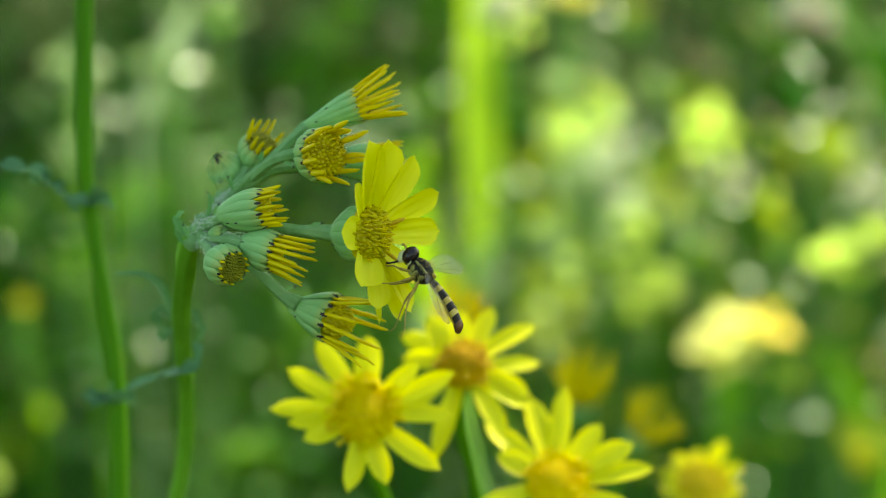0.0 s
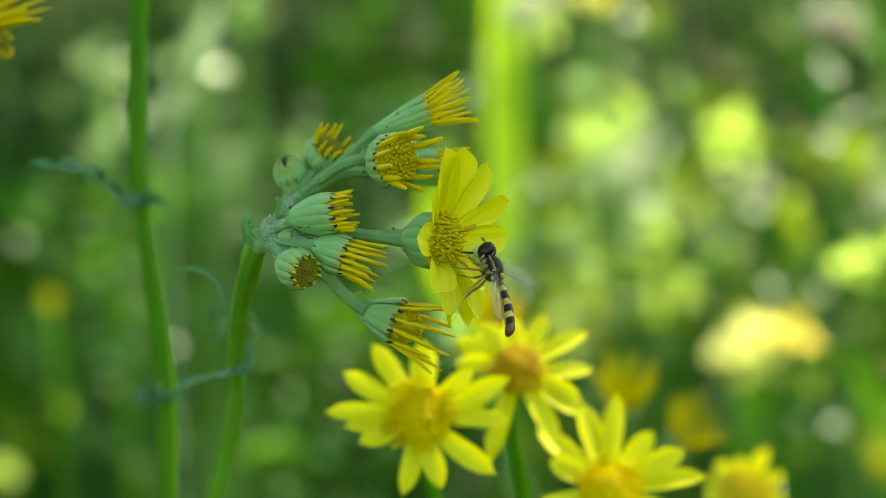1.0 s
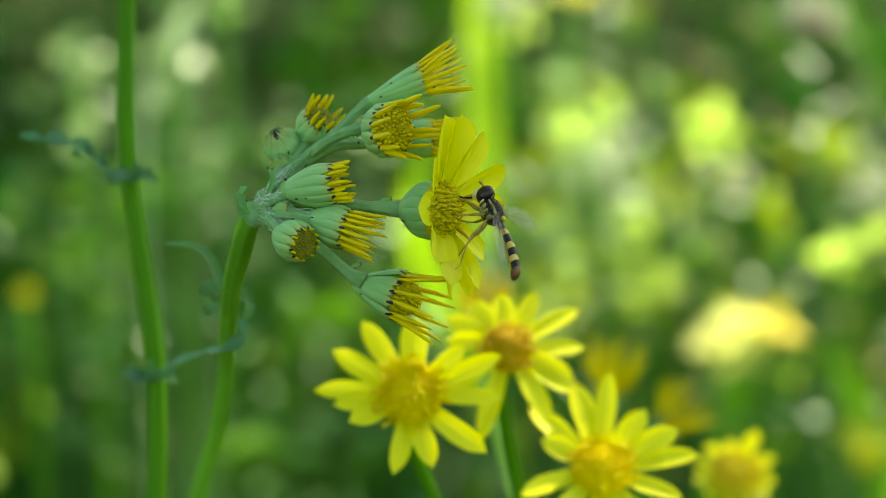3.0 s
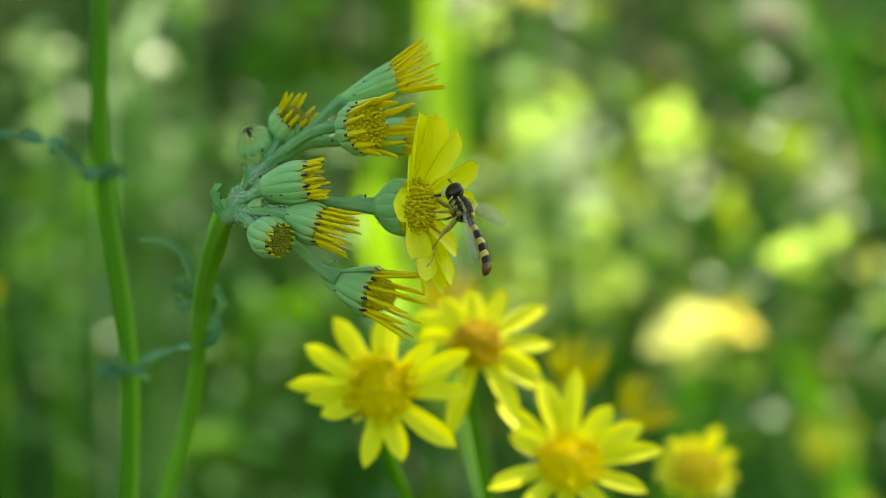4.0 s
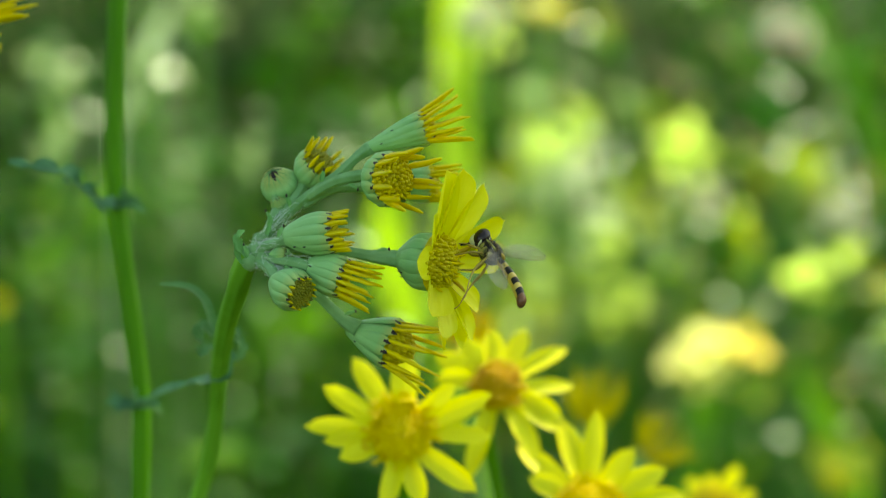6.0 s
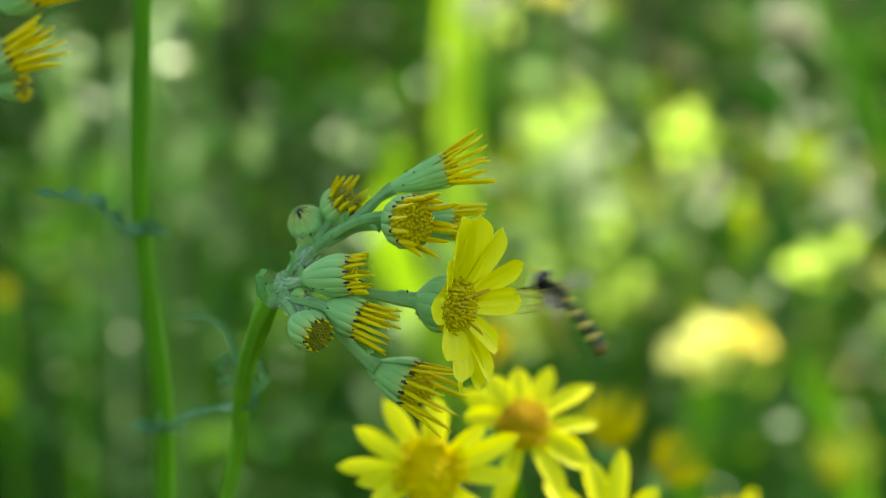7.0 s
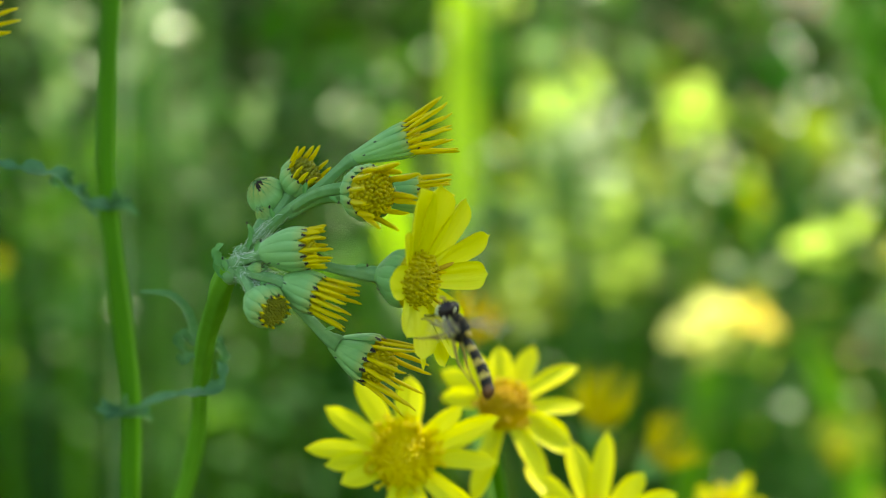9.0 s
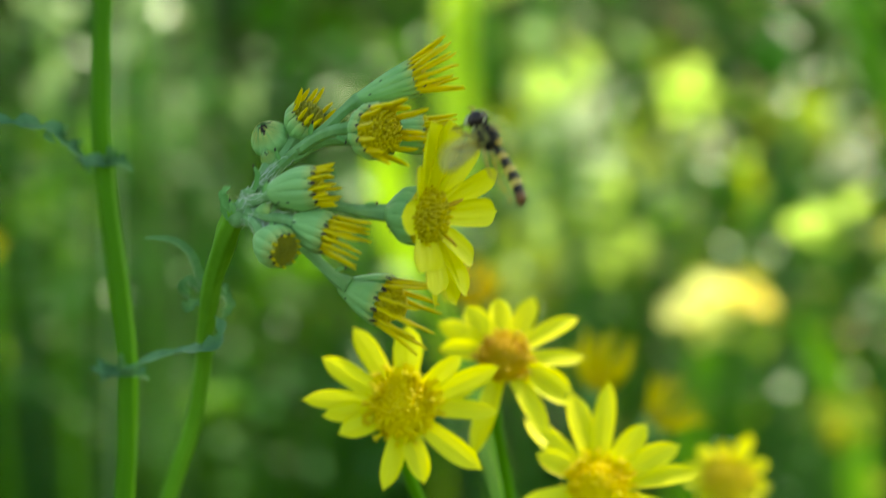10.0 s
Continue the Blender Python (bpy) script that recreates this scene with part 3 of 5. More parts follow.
def glossy_leaves(spots, loose, seed):
    """Small smooth leaves that all lean towards the light and mirror the sun in bright points."""
    rnd = random.Random(seed)
    s = Shape()
    places = [(x + rnd.gauss(0, 0.008), y + rnd.gauss(0, 0.03), z + rnd.gauss(0, 0.008)) for x, y, z, count in spots for k in range(count)]
    for k in range(loose):
        y = rnd.uniform(0.62, 0.95)
        places.append((y * rnd.uniform(-0.02, 0.24), y, 0.62 - y * rnd.uniform(0.10, 0.36)))
    for x, y, z in places:
        size = rnd.uniform(0.0014, 0.0030)
        m = facing(Vector((x, y, z)), (0.38 + rnd.gauss(0, 0.12), -0.38 + rnd.gauss(0, 0.12), 0.84)) @ Matrix.Rotation(rnd.uniform(0, 6.28), 4, "Z")
        s.loft([[m @ Vector((size * q, size * w * v, size * 0.03 * (abs(v) - q * q))) for v in (-1, 0, 1)] for q, w in ((-1, 0.06), (-0.5, 0.55), (0.1, 0.65), (0.6, 0.45), (1, 0.05))], closed=False)
        s.tube([(x + 0.008, y + 0.01, 0), (x, y + 0.006, z * 0.6), (x, y, z)], 0.0004, 3)
    tagged(put("glossy_leaves", s.mesh("glossy_leaves", [GLOSSY_LEAF])), "small smooth leaves glinting white in the sun", "herbs", kind="stuff")


def tuft(x, y, z, size, mat, label, seed=0, count=9):
    """A sprig of broad herb leaves on a thin stalk."""
    rnd = random.Random(seed)
    base = empty("herb_sprig", pose(x, y, 0), label, "herb", "herb sprigs")
    stalk("stalk", base, [(0.01, 0.02, 0), (0.004, 0.01, z * 0.5), (0, 0, z)], 0.001, STEM, 4)
    for k in range(count):
        s = Shape()
        q = size * rnd.uniform(0.3, 0.66)
        m = Matrix.Translation((rnd.gauss(0, size * 0.5), rnd.gauss(0, size * 0.7), z + rnd.gauss(0, size * 0.6))) @ facing(Vector(), (0.25 + rnd.gauss(0, 0.3), 0.75 + rnd.gauss(0, 0.2), 0.5 + rnd.gauss(0, 0.3))) @ Matrix.Rotation(rnd.uniform(0, 6.28), 4, "Z")
        s.loft([[m @ Vector((q * u, -q * w, 0.2 * q * w)), m @ Vector((q * u, 0, 0)), m @ Vector((q * u, q * w, 0.2 * q * w))] for u, w in ((-1, 0.05), (-0.5, 0.5), (0, 0.62), (0.5, 0.5), (1, 0.05))], closed=False)
        put("leaf", s.mesh("leaf", [mat]), base)


def broad_blade(points, width, label, mat=None, turn=0.5, foot_width=1.0):
    """A broad folded grass leaf from the ground, with its midrib."""
    pts = spline(points, 6)
    foot = Vector((pts[0].x, pts[0].y, 0))
    base = empty("grass_blade", Matrix.Translation(foot), label, "grass", "broad grass blades")
    across, away = Vector((math.cos(turn), -math.sin(turn), 0)), Vector((math.sin(turn), math.cos(turn), 0))
    s, rings = Shape(), []
    for i, p in enumerate(pts):
        u = i / (len(pts) - 1)
        w = width / 2 * (1 - 0.75 * u ** 5) * min(1, foot_width + (1 - foot_width) * max(0, (u - 0.3) / 0.25))
        rings.append([p - foot + across * w * v + away * 0.2 * w * v * v for v in (-1, -0.5, 0, 0.5, 1)])
    s.loft(rings, closed=False)
    put("leaf", s.mesh("leaf", [mat or GRASS_BRIGHT]), base)
    s = Shape().tube([p - foot - away * 0.0004 for p in pts], 0.0007, 5)
    put("midrib", s.mesh("midrib", [mat or GRASS_BRIGHT]), base)


def clover(x, y, z, size, pink):
    """A clover: a globe of small florets on a thin stalk."""
    rnd = random.Random(int(x * 1000) + 7)
    base = empty("clover_flower", pose(x, y, 0), ("pinkish white" if pink else "white") + " clover flower on a thin stalk in the meadow", "clover", "clover flowers")
    s = Shape()
    for k in range(46):
        zz = 1 - 1.7 * (k + 0.5) / 46
        a, r = k * 2.39996, math.sqrt(max(0, 1 - zz * zz))
        d = Vector((r * math.cos(a), r * math.sin(a), zz))
        m = Matrix.Translation((0, 0, z)) @ d.to_track_quat("Z", "Y").to_matrix().to_4x4()
        s.ball(m @ Vector((0, 0, size * 0.75)), (size * 0.13, size * 0.13, size * 0.34), 1 if pink and zz < 0 else 0, 5, 4, m.to_3x3())
    put("blossom", s.mesh("blossom", [CLOVER_WHITE, CLOVER_PINK]), base)
    stalk("stalk", base, [(0.01, 0.01, 0), (0.004, 0.0, z * 0.5), (0, 0, z - size * 0.3)], 0.0011, STEM, 4)


def daisy(x, y, z, size, axis, mat, label, count=12, seed=0, eye=None):
    """A far small flower: petals round a dome on a stalk."""
    rnd = random.Random(seed)
    base = empty("meadow_flower", pose(x, y, 0), label, "flower", "meadow flowers")
    m = facing(Vector((0, 0, z)), axis)
    s = Shape()
    for k in range(count):
        a = 2 * math.pi * k / count
        t = m @ Matrix.Rotation(a, 4, "Z") @ Matrix.Rotation(rnd.uniform(-0.5, 0.1), 4, "Y")
        w = size * 0.17
        s.loft([[t @ Vector((size * u, -w * q, 0)), t @ Vector((size * u, 0, -w * 0.2)), t @ Vector((size * u, w * q, 0))] for u, q in ((0.2, 0.6), (0.6, 1), (0.9, 0.8), (1, 0.3))], closed=False)
    put("petals", s.mesh("petals", [mat]), base)
    put("disc", disc_mesh(size * 0.34, size * 0.14, 30, eye or DISC_ORANGE, seed), base, m)
    stalk("stalk", base, [(0.01, 0.02, 0), (0.004, 0.01, z * 0.5), tuple(m @ Vector((0, 0, -size * 0.06)))], 0.0012, STEM, 4)


# ---- unseen trees, added to shade the flowers and the meadow ----
def tree(foot, lobes, count, seed, label):
    """An unseen young tree added for its shade: trunk, limbs and a crown of many leaves in uneven lobes (centre,
    radii), placed from its foot.
    """
    rnd = random.Random(seed)
    t = empty("tree", Matrix.Translation(foot), label, "tree", "shade trees")
    c = Vector(lobes[0][0])
    s = Shape()
    s.tube([(0, 0, -0.1), (0.02, 0.03, 1.2), c * 0.15 + Vector((0, 0, 2.1)), c * 0.6 + Vector((0, 0, 1.5)), c + Vector((0, 0, 0.5))], [0.14, 0.11, 0.09, 0.06, 0.02], 12)
    put("trunk", s.mesh("trunk", [BARK]), t)
    total = sum(r[0] * r[1] for _, r in lobes)
    s = Shape()
    for centre, radii in lobes:
        for k in range(5):
            d = Vector((rnd.uniform(-1, 1) * radii[0], rnd.uniform(-1, 1) * radii[1], rnd.uniform(-0.3, 0.5) * radii[2])) * 0.8
            tip, start = Vector(centre) + d, Vector((0, 0, 2.0)).lerp(c, rnd.uniform(0.1, 0.5))
            limb = Shape().tube(spline([start, (start + tip) / 2 + Vector((0, 0, 0.15)), tip], 4), [0.012, 0.011, 0.010, 0.008, 0.006, 0.005, 0.004, 0.003, 0.002], 6)
            put("limb", limb.mesh("limb", [BARK]), t)
        for k in range(int(count * radii[0] * radii[1] / total)):
            d = Vector((rnd.gauss(0, 1), rnd.gauss(0, 1), rnd.gauss(0, 1))).normalized() * rnd.random() ** 0.42
            p = Vector(centre) + Vector((radii[0] * d.x, radii[1] * d.y, radii[2] * d.z))
            size = rnd.uniform(0.045, 0.08)
            m = Matrix.Translation(p) @ Euler((rnd.uniform(-1, 1), rnd.uniform(-1, 1), rnd.uniform(0, 6.28))).to_matrix().to_4x4()
            rows = [[(size * u, -size * w, 0.2 * size * w), (size * u, 0, 0), (size * u, size * w, 0.2 * size * w)] for u, w in ((-1, 0.05), (-0.3, 0.6), (0.3, 0.5), (1, 0.03))]
            s.loft([[m @ Vector(q) for q in row] for row in rows], closed=False)
    put("crown", s.mesh("crown", [TREE_LEAF]), t)


# ---- the ragwort ----
CLUSTER_ROWS = [
    (0, -0.02017, 0.16036, 0.58909, -11.648, -0.301, -4.353),
    (0.5, -0.01967, 0.15754, 0.58964, -12.139, 0.493, -3.672),
    (1, -0.01965, 0.15884, 0.58957, -11.449, 0.488, -2.135),
    (1.5, -0.02004, 0.15909, 0.5895, -11.499, 0.072, -3.018),
    (2, -0.0197, 0.15786, 0.58981, -11.729, -0.066, -2.735),
    (2.2, -0.01991, 0.15847, 0.58988, -11.566, -0.308, -2.547),
    (3.3, -0.01913, 0.15898, 0.58937, -11.661, 0.118, 0.608),
    (3.5, -0.01953, 0.15842, 0.58957, -11.378, -0.125, 0.005),
    (4, -0.01925, 0.15749, 0.58974, -11.976, -0.201, 0.818),
    (4.5, -0.01954, 0.15721, 0.58966, -12.008, 0.003, 0.02),
    (5, -0.01932, 0.1579, 0.58975, -11.684, -0.045, 1.254),
    (5.5, -0.01983, 0.15847, 0.5895, -11.102, 0.833, -0.651),
    (5.7, -0.0194, 0.15897, 0.58911, -10.619, 0.852, 1.6),
    (6.8, -0.02279, 0.15656, 0.5875, -5.048, 3.942, -5.889),
    (7, -0.02068, 0.15845, 0.58961, -8.131, 1.03, -4.443),
    (7.5, -0.0208, 0.16019, 0.58944, -9.274, -0.411, -5.453),
    (8, -0.02088, 0.16038, 0.59026, -8.431, -1.446, -5.516),
    (8.5, -0.02104, 0.15972, 0.59051, -8.508, -1.005, -5.373),
    (9, -0.02094, 0.16189, 0.58953, -8.131, -0.187, -5.127),
    (9.5, -0.02138, 0.16224, 0.58926, -7.187, 0.278, -6.392),
    (10, -0.02049, 0.16349, 0.58902, -9.254, -0.889, -3.443),
]

def cluster():
    """The flower cluster in focus; places in millimetres from its node."""
    t, *p = CLUSTER_ROWS[0]
    c = empty("ragwort_cluster", pose(*p), "ragwort cluster of green heads, half-opened yellow heads and one open flower", "flower cluster")
    mm = lambda pts: [tuple(MM * q for q in p) for p in pts]
    stalk("branch", c, mm([(-0.12, 0, -0.39), (1.16, 2, 1.31), (3.45, 3, 3.74), (6.6, 2, 6.1), (8.1, 2.2, 7.6), (9.3, 2.2, 8.53)]), [0.6 * MM, 0.46 * MM, 0.44 * MM, 0.43 * MM, 0.44 * MM, 0.6 * MM])
    stalk("branch", c, mm([(4.2, 2.8, 4.2), (6.6, 1.2, 5.6), (8.9, 0.6, 6.15), (10.2, 0.0, 6.2)]), [0.42 * MM, 0.44 * MM, 0.5 * MM, 0.6 * MM])
    stalk("branch", c, mm([(3.6, 3, 3.5), (6, 4, 4.85), (8.59, 5, 5.1), (11.4, 6, 5.2)]), 0.42 * MM)
    stalk("branch", c, mm([(0.9, 1.5, 0.9), (2.2, 3.2, 2.6), (3.1, 4.4, 4.5), (3.9, 4.9, 5.6)]), 0.5 * MM)
    stalk("branch", c, mm([(0.7, 1.5, 0.6), (1.2, 3.2, 2.2), (1.56, 4.0, 3.28), (1.3, 4.4, 4.6)]), 0.55 * MM)
    stalk("branch", c, mm([(-0.12, 0, -0.39), (1.5, -1, 0.2), (2.4, -2, 0.6), (3.2, -2.8, 0.85)]), [0.55 * MM, 0.42 * MM, 0.44 * MM, 0.6 * MM])
    stalk("branch", c, mm([(0.1, 0, -0.86), (2.54, -2, -1.12), (3.9, -3, -1.2), (4.8, -3.3, -1.5)]), [0.5 * MM, 0.42 * MM, 0.42 * MM, 0.55 * MM])
    stalk("branch", c, mm([(0.1, 0, -1.1), (1.4, -2, -1.8), (2.0, -3, -2.3), (2.8, -4, -3.0)]), [0.5 * MM, 0.45 * MM, 0.5 * MM, 0.6 * MM])
    stalk("branch", c, mm([(0.5, 1, -1.0), (3.0, 1, -2.4), (5.06, 1, -3.93), (7.47, 0.5, -6.1), (8.72, 0.3, -6.75)]), [0.45 * MM, 0.42 * MM, 0.42 * MM, 0.5 * MM, 0.75 * MM])
    stalk("branch", c, mm([(0.8, 0, -0.3), (4, -0.5, 0.0), (7.35, -1, -0.17), (9.49, -1.3, -0.5), (12.3, -1.1, -0.75)]), [0.44 * MM, 0.40 * MM, 0.40 * MM, 0.46 * MM, 0.75 * MM])
    at = lambda x, y, z: (x * MM, y * MM, z * MM)
    flower_head(c, at(13.7, 2.2, 10.3), (0.93, 0.0, 0.37), 1.4, 5.1, 0.45, rays=(16, 4.1, 0.29, 0.40), disc=(0.8, 50, DISC, 1.3), seed=1, cone=1.05, bulge=0.08, marks=11)
    flower_head(c, at(11.3, -1.3, 5.9), (0.60, -0.80, 0.03), 2.15, 2.9, 0.8, rays=(13, 3.9, 0.13, 0.58), disc=(0.9, 95, DISC, 2.05), seed=2, bulge=0.2, marks=12)
    flower_head(c, at(14.2, 6, 5.5), (0.96, 0.1, 0.02), 1.55, 3.2, 0.5, rays=(12, 3.1, 0.1, 0.44), disc=(0.7, 60, DISC, 1.6), seed=3, marks=11)
    flower_head(c, at(4.73, 4.5, 7.01), (0.6, -0.5, 0.62), 1.6, 2.6, 0.5, rays=(12, 1.9, 0.12, 0.42), disc=(0.7, 50, DISC_OLIVE, 1.45), seed=4, bulge=0.3)
    flower_head(c, at(1.0, 4, 5.85), (-0.35, -0.62, 0.65), 1.0, 3.0, 0.8, disc=(0.15, 12, TIP, 0.4), seed=5, marks=3, bulge=1.1, cone=0.6, tip_in=1.2, label="closed green bud with a dark tip")
    flower_head(c, at(1.26, 3.5, 3.86), (-0.4, -0.6, 0.6), 0.5, 1.7, 0.35, disc=(0.3, 8, MARGIN, 0.35), seed=15, marks=2, bulge=0.8, label="tiny closed green bud", tip_in=1.0)
    flower_head(c, at(2.7, -1.9, -0.5), (0.75, -0.5, 0.1), 0.45, 1.6, 0.3, disc=(0.2, 8, MARGIN, 0.3), seed=16, marks=6, bulge=0.7, label="tiny closed green bud", tip_in=1.0)
    flower_head(c, at(6.35, -3, 1.4), (0.97, -0.12, 0.12), 1.7, 3.9, 0.5, rays=(17, 1.75, 0.0, 0.42), disc=(0.3, 40, DISC, 1.3), seed=6, marks=12, bulge=0.2, tip_in=0.12)
    flower_head(c, at(7.4, -3.4, -2.3), (0.93, -0.2, -0.28), 1.65, 3.2, 0.5, rays=(15, 3.1, 0.05, 0.42), disc=(0.3, 40, DISC, 1.3), seed=7, marks=12, bulge=0.2, tip_in=0.1)
    flower_head(c, at(4.1, -5, -3.5), (0.72, -0.64, -0.25), 1.45, 3.1, 0.6, rays=(11, 0.8, 0.0, 0.26), disc=(0.3, 90, DISC_OLIVE, 1.3), seed=8, marks=5, bulge=0.45, tip_in=0.3, tip_len=0.16)
    flower_head(c, at(11.6, 0.0, -8.0), (0.91, -0.32, -0.27), 2.1, 4.1, 0.6, rays=(13, 4.7, 0.17, 0.44), disc=(1.9, 90, DISC, 1.75), seed=9, marks=12, rough=0.4, bulge=0.08, cone=0.95, tip_in=0.1)
    opened = flower_head(c, at(15.25, -2.5, -0.9), (0.87, -0.48, -0.05), 2.0, 3.7, 0.6, seed=10, disc=(1.3, 150, DISC, 2.6), bulge=0.42, marks=4, petals=[
        (101, 12, 8.4, 3.2, 0.02), (84, 15, 8.3, 3.0, 0.02), (58, 18, 7.9, 2.7, 0.0), (27, 25, 7.7, 2.4, 0.05), (0, 25, 7.2, 2.4, 0.02),
        (-45, 22, 6.4, 2.2, -0.05), (-62, 16, 7.9, 2.2, 0.0), (-73, 12, 8.0, 2.1, 0.0), (-90, 6, 7.6, 1.0, 0.0), (-102, 28, 6.6, 2.7, -0.1),
        (-130, 34, 5.2, 3.3, -0.22), (172, 22, 4.3, 2.8, -0.25), (130, 22, 6.6, 1.8, 0.0)])
    rnd = random.Random(12)
    kinds = [ray_mesh(q * MM, 0.26 * MM, 0.25, k, RAY) for k, q in enumerate((0.7, 0.9, 0.55))]
    for k in range(26):
        q, a = rnd.uniform(0.3, 2.3), rnd.uniform(0, 6.28)
        put("opened_floret", kinds[k % 3], opened, Matrix.Rotation(a, 4, "Z") @ Matrix.Translation((q * MM, 0, (1.35 - 0.18 * q * q) * MM)) @ Matrix.Rotation(rnd.uniform(-0.5, 0.9), 4, "Y"))
    stub = ray_mesh(1.5 * MM, 0.4 * MM, 0.3, 5, DISC_ORANGE)
    for angle, lean in ((22, 0.75), (-52, 0.7)):
        put("withered_floret", stub, opened, Matrix.Rotation(radians(angle), 4, "Z") @ Matrix.Translation((1.9 * MM, 0, 0.8 * MM)) @ Matrix.Rotation(lean, 4, "Y"), "small orange withered floret")
    # woolly hairs and curled bracts round the node
    rnd = random.Random(3)
    s = Shape()
    for k in range(1500):
        line = rnd.choice(((0, 0, -0.4, 3.8, -2.7, 1.2), (0.1, 0, -0.9, 5.0, -3.3, -1.3), (0.1, 0, -1.1, 3.2, -3.8, -2.8), (-0.2, 0, -1.6, 0.3, 0, 0.6), (-0.2, 0, -1.6, 0.3, 0, 0.6), (0, 0, -0.3, 2.2, 2.2, 2.6)))
        u = rnd.random()
        d = Vector((rnd.gauss(0, 1), rnd.gauss(0, 1), rnd.gauss(0, 1))).normalized()
        p = (Vector(line[:3]).lerp(Vector(line[3:]), u) + d * rnd.uniform(0.45, 0.65)) * MM
        d = (d * 0.25 + Vector((rnd.gauss(0, 1), rnd.gauss(0, 1), rnd.gauss(0, 1)))).normalized() * rnd.uniform(0.1, 0.32) * MM
        e = Vector((rnd.gauss(0, 1), rnd.gauss(0, 1), rnd.gauss(0, 1))) * 0.1 * MM
        s.tube([p, p + d * 0.5 + e, p + d], 0.009 * MM, 3)
    for k in range(150):
        line = rnd.choice(((0, 0, -0.4, 3.8, -2.7, 1.2), (0.1, 0, -0.9, 5.0, -3.3, -1.3), (0.1, 0, -1.1, 3.2, -3.8, -2.8), (-0.5, 0, -1.8, 0.6, -0.4, 0.6), (0.2, 0.5, 0.0, 3.4, 3.0, 3.7)))
        a, b = Vector(line[:3]), Vector(line[3:])
        u, turn, pts = rnd.uniform(-0.05, 0.75), rnd.uniform(0, 6.28), []
        wind = rnd.uniform(-3, 3)
        out = (b - a).orthogonal().normalized()
        other = (b - a).normalized().cross(out)
        for j in range(6):
            q = turn + wind * j / 5
            pts.append((a.lerp(b, u + 0.07 * j * rnd.uniform(0.5, 1.2)) + (math.cos(q) * out + math.sin(q) * other) * rnd.uniform(0.5, 0.72)) * MM)
        s.tube(spline(pts, 3), 0.017 * MM, 3)
    put("wool", s.mesh("wool", [WOOL]), c, None, "fine white woolly hairs")
    knob = Shape()
    for x, y, z, r in ((-0.4, 0.1, -1.2, 0.95), (0.1, 0, -0.4, 0.85), (-0.9, -0.1, -0.6, 0.6), (0.7, -0.5, -1.0, 0.7), (0.3, 0.6, 0.4, 0.75)):
        knob.ball((x * MM, y * MM, z * MM), (r * MM, r * 0.9 * MM, r * MM), 0, 14, 10)
    put("knot", knob.mesh("knot", [STALK]), c, None, "swollen knot where the branches part")
    for x, y, z, dx, dz in ((1.2, 1.2, 1.9, -0.5, 0.9), (2.6, 2.4, 3.2, -0.3, 0.9), (5.2, 2.0, 5.5, 0.2, 0.9), (7.6, 0.4, 5.4, 0.7, -0.4), (9.3, 0.1, 5.6, 0.8, -0.2), (2.0, -2.0, 0.9, 0.4, 0.8), (2.6, -2.6, -1.5, 0.6, -0.5), (4.6, 0.4, -3.2, 0.9, 0.2), (7.6, -0.2, -5.6, 0.8, 0.3), (6.4, -1.5, 0.3, 0.9, 0.3), (10.2, -1.8, -0.1, 0.9, 0.2), (-0.6, -0.8, -0.9, -0.3, 0.9)):
        lobed_leaf("scale", c, mm([(x, y, z), (x + dx * 0.5, y - 0.15, z + dz * 0.5), (x + dx * 1.1, y - 0.2, z + dz * 1.1)]), 0.22 * MM, int(x * 10), CALYX, "", 0.1)
        tip = Shape().ball(((x + dx * 1.15) * MM, (y - 0.2) * MM, (z + dz * 1.15) * MM), (0.09 * MM, 0.09 * MM, 0.16 * MM), 0, 6, 4)
        put("scale_tip", tip.mesh("scale_tip", [TIP]), c)
    lobed_leaf("bract", c, mm([(-0.3, -0.3, -1.2), (-1.2, -0.6, -0.4), (-1.5, -0.8, 0.7), (-0.9, -0.9, 1.3)]), 0.5 * MM, 2, CALYX)
    lobed_leaf("bract", c, mm([(-0.5, -0.2, -1.6), (-1.3, -0.5, -1.2), (-1.6, -0.6, 0.1), (-1.4, -0.6, 1.0)]), 0.4 * MM, 4, CALYX)
    lobed_leaf("bract", c, mm([(0.6, 0.5, 0.4), (1.0, 0.6, 1.6), (0.9, 0.6, 2.6)]), 0.25 * MM, 5, CALYX)
    return c


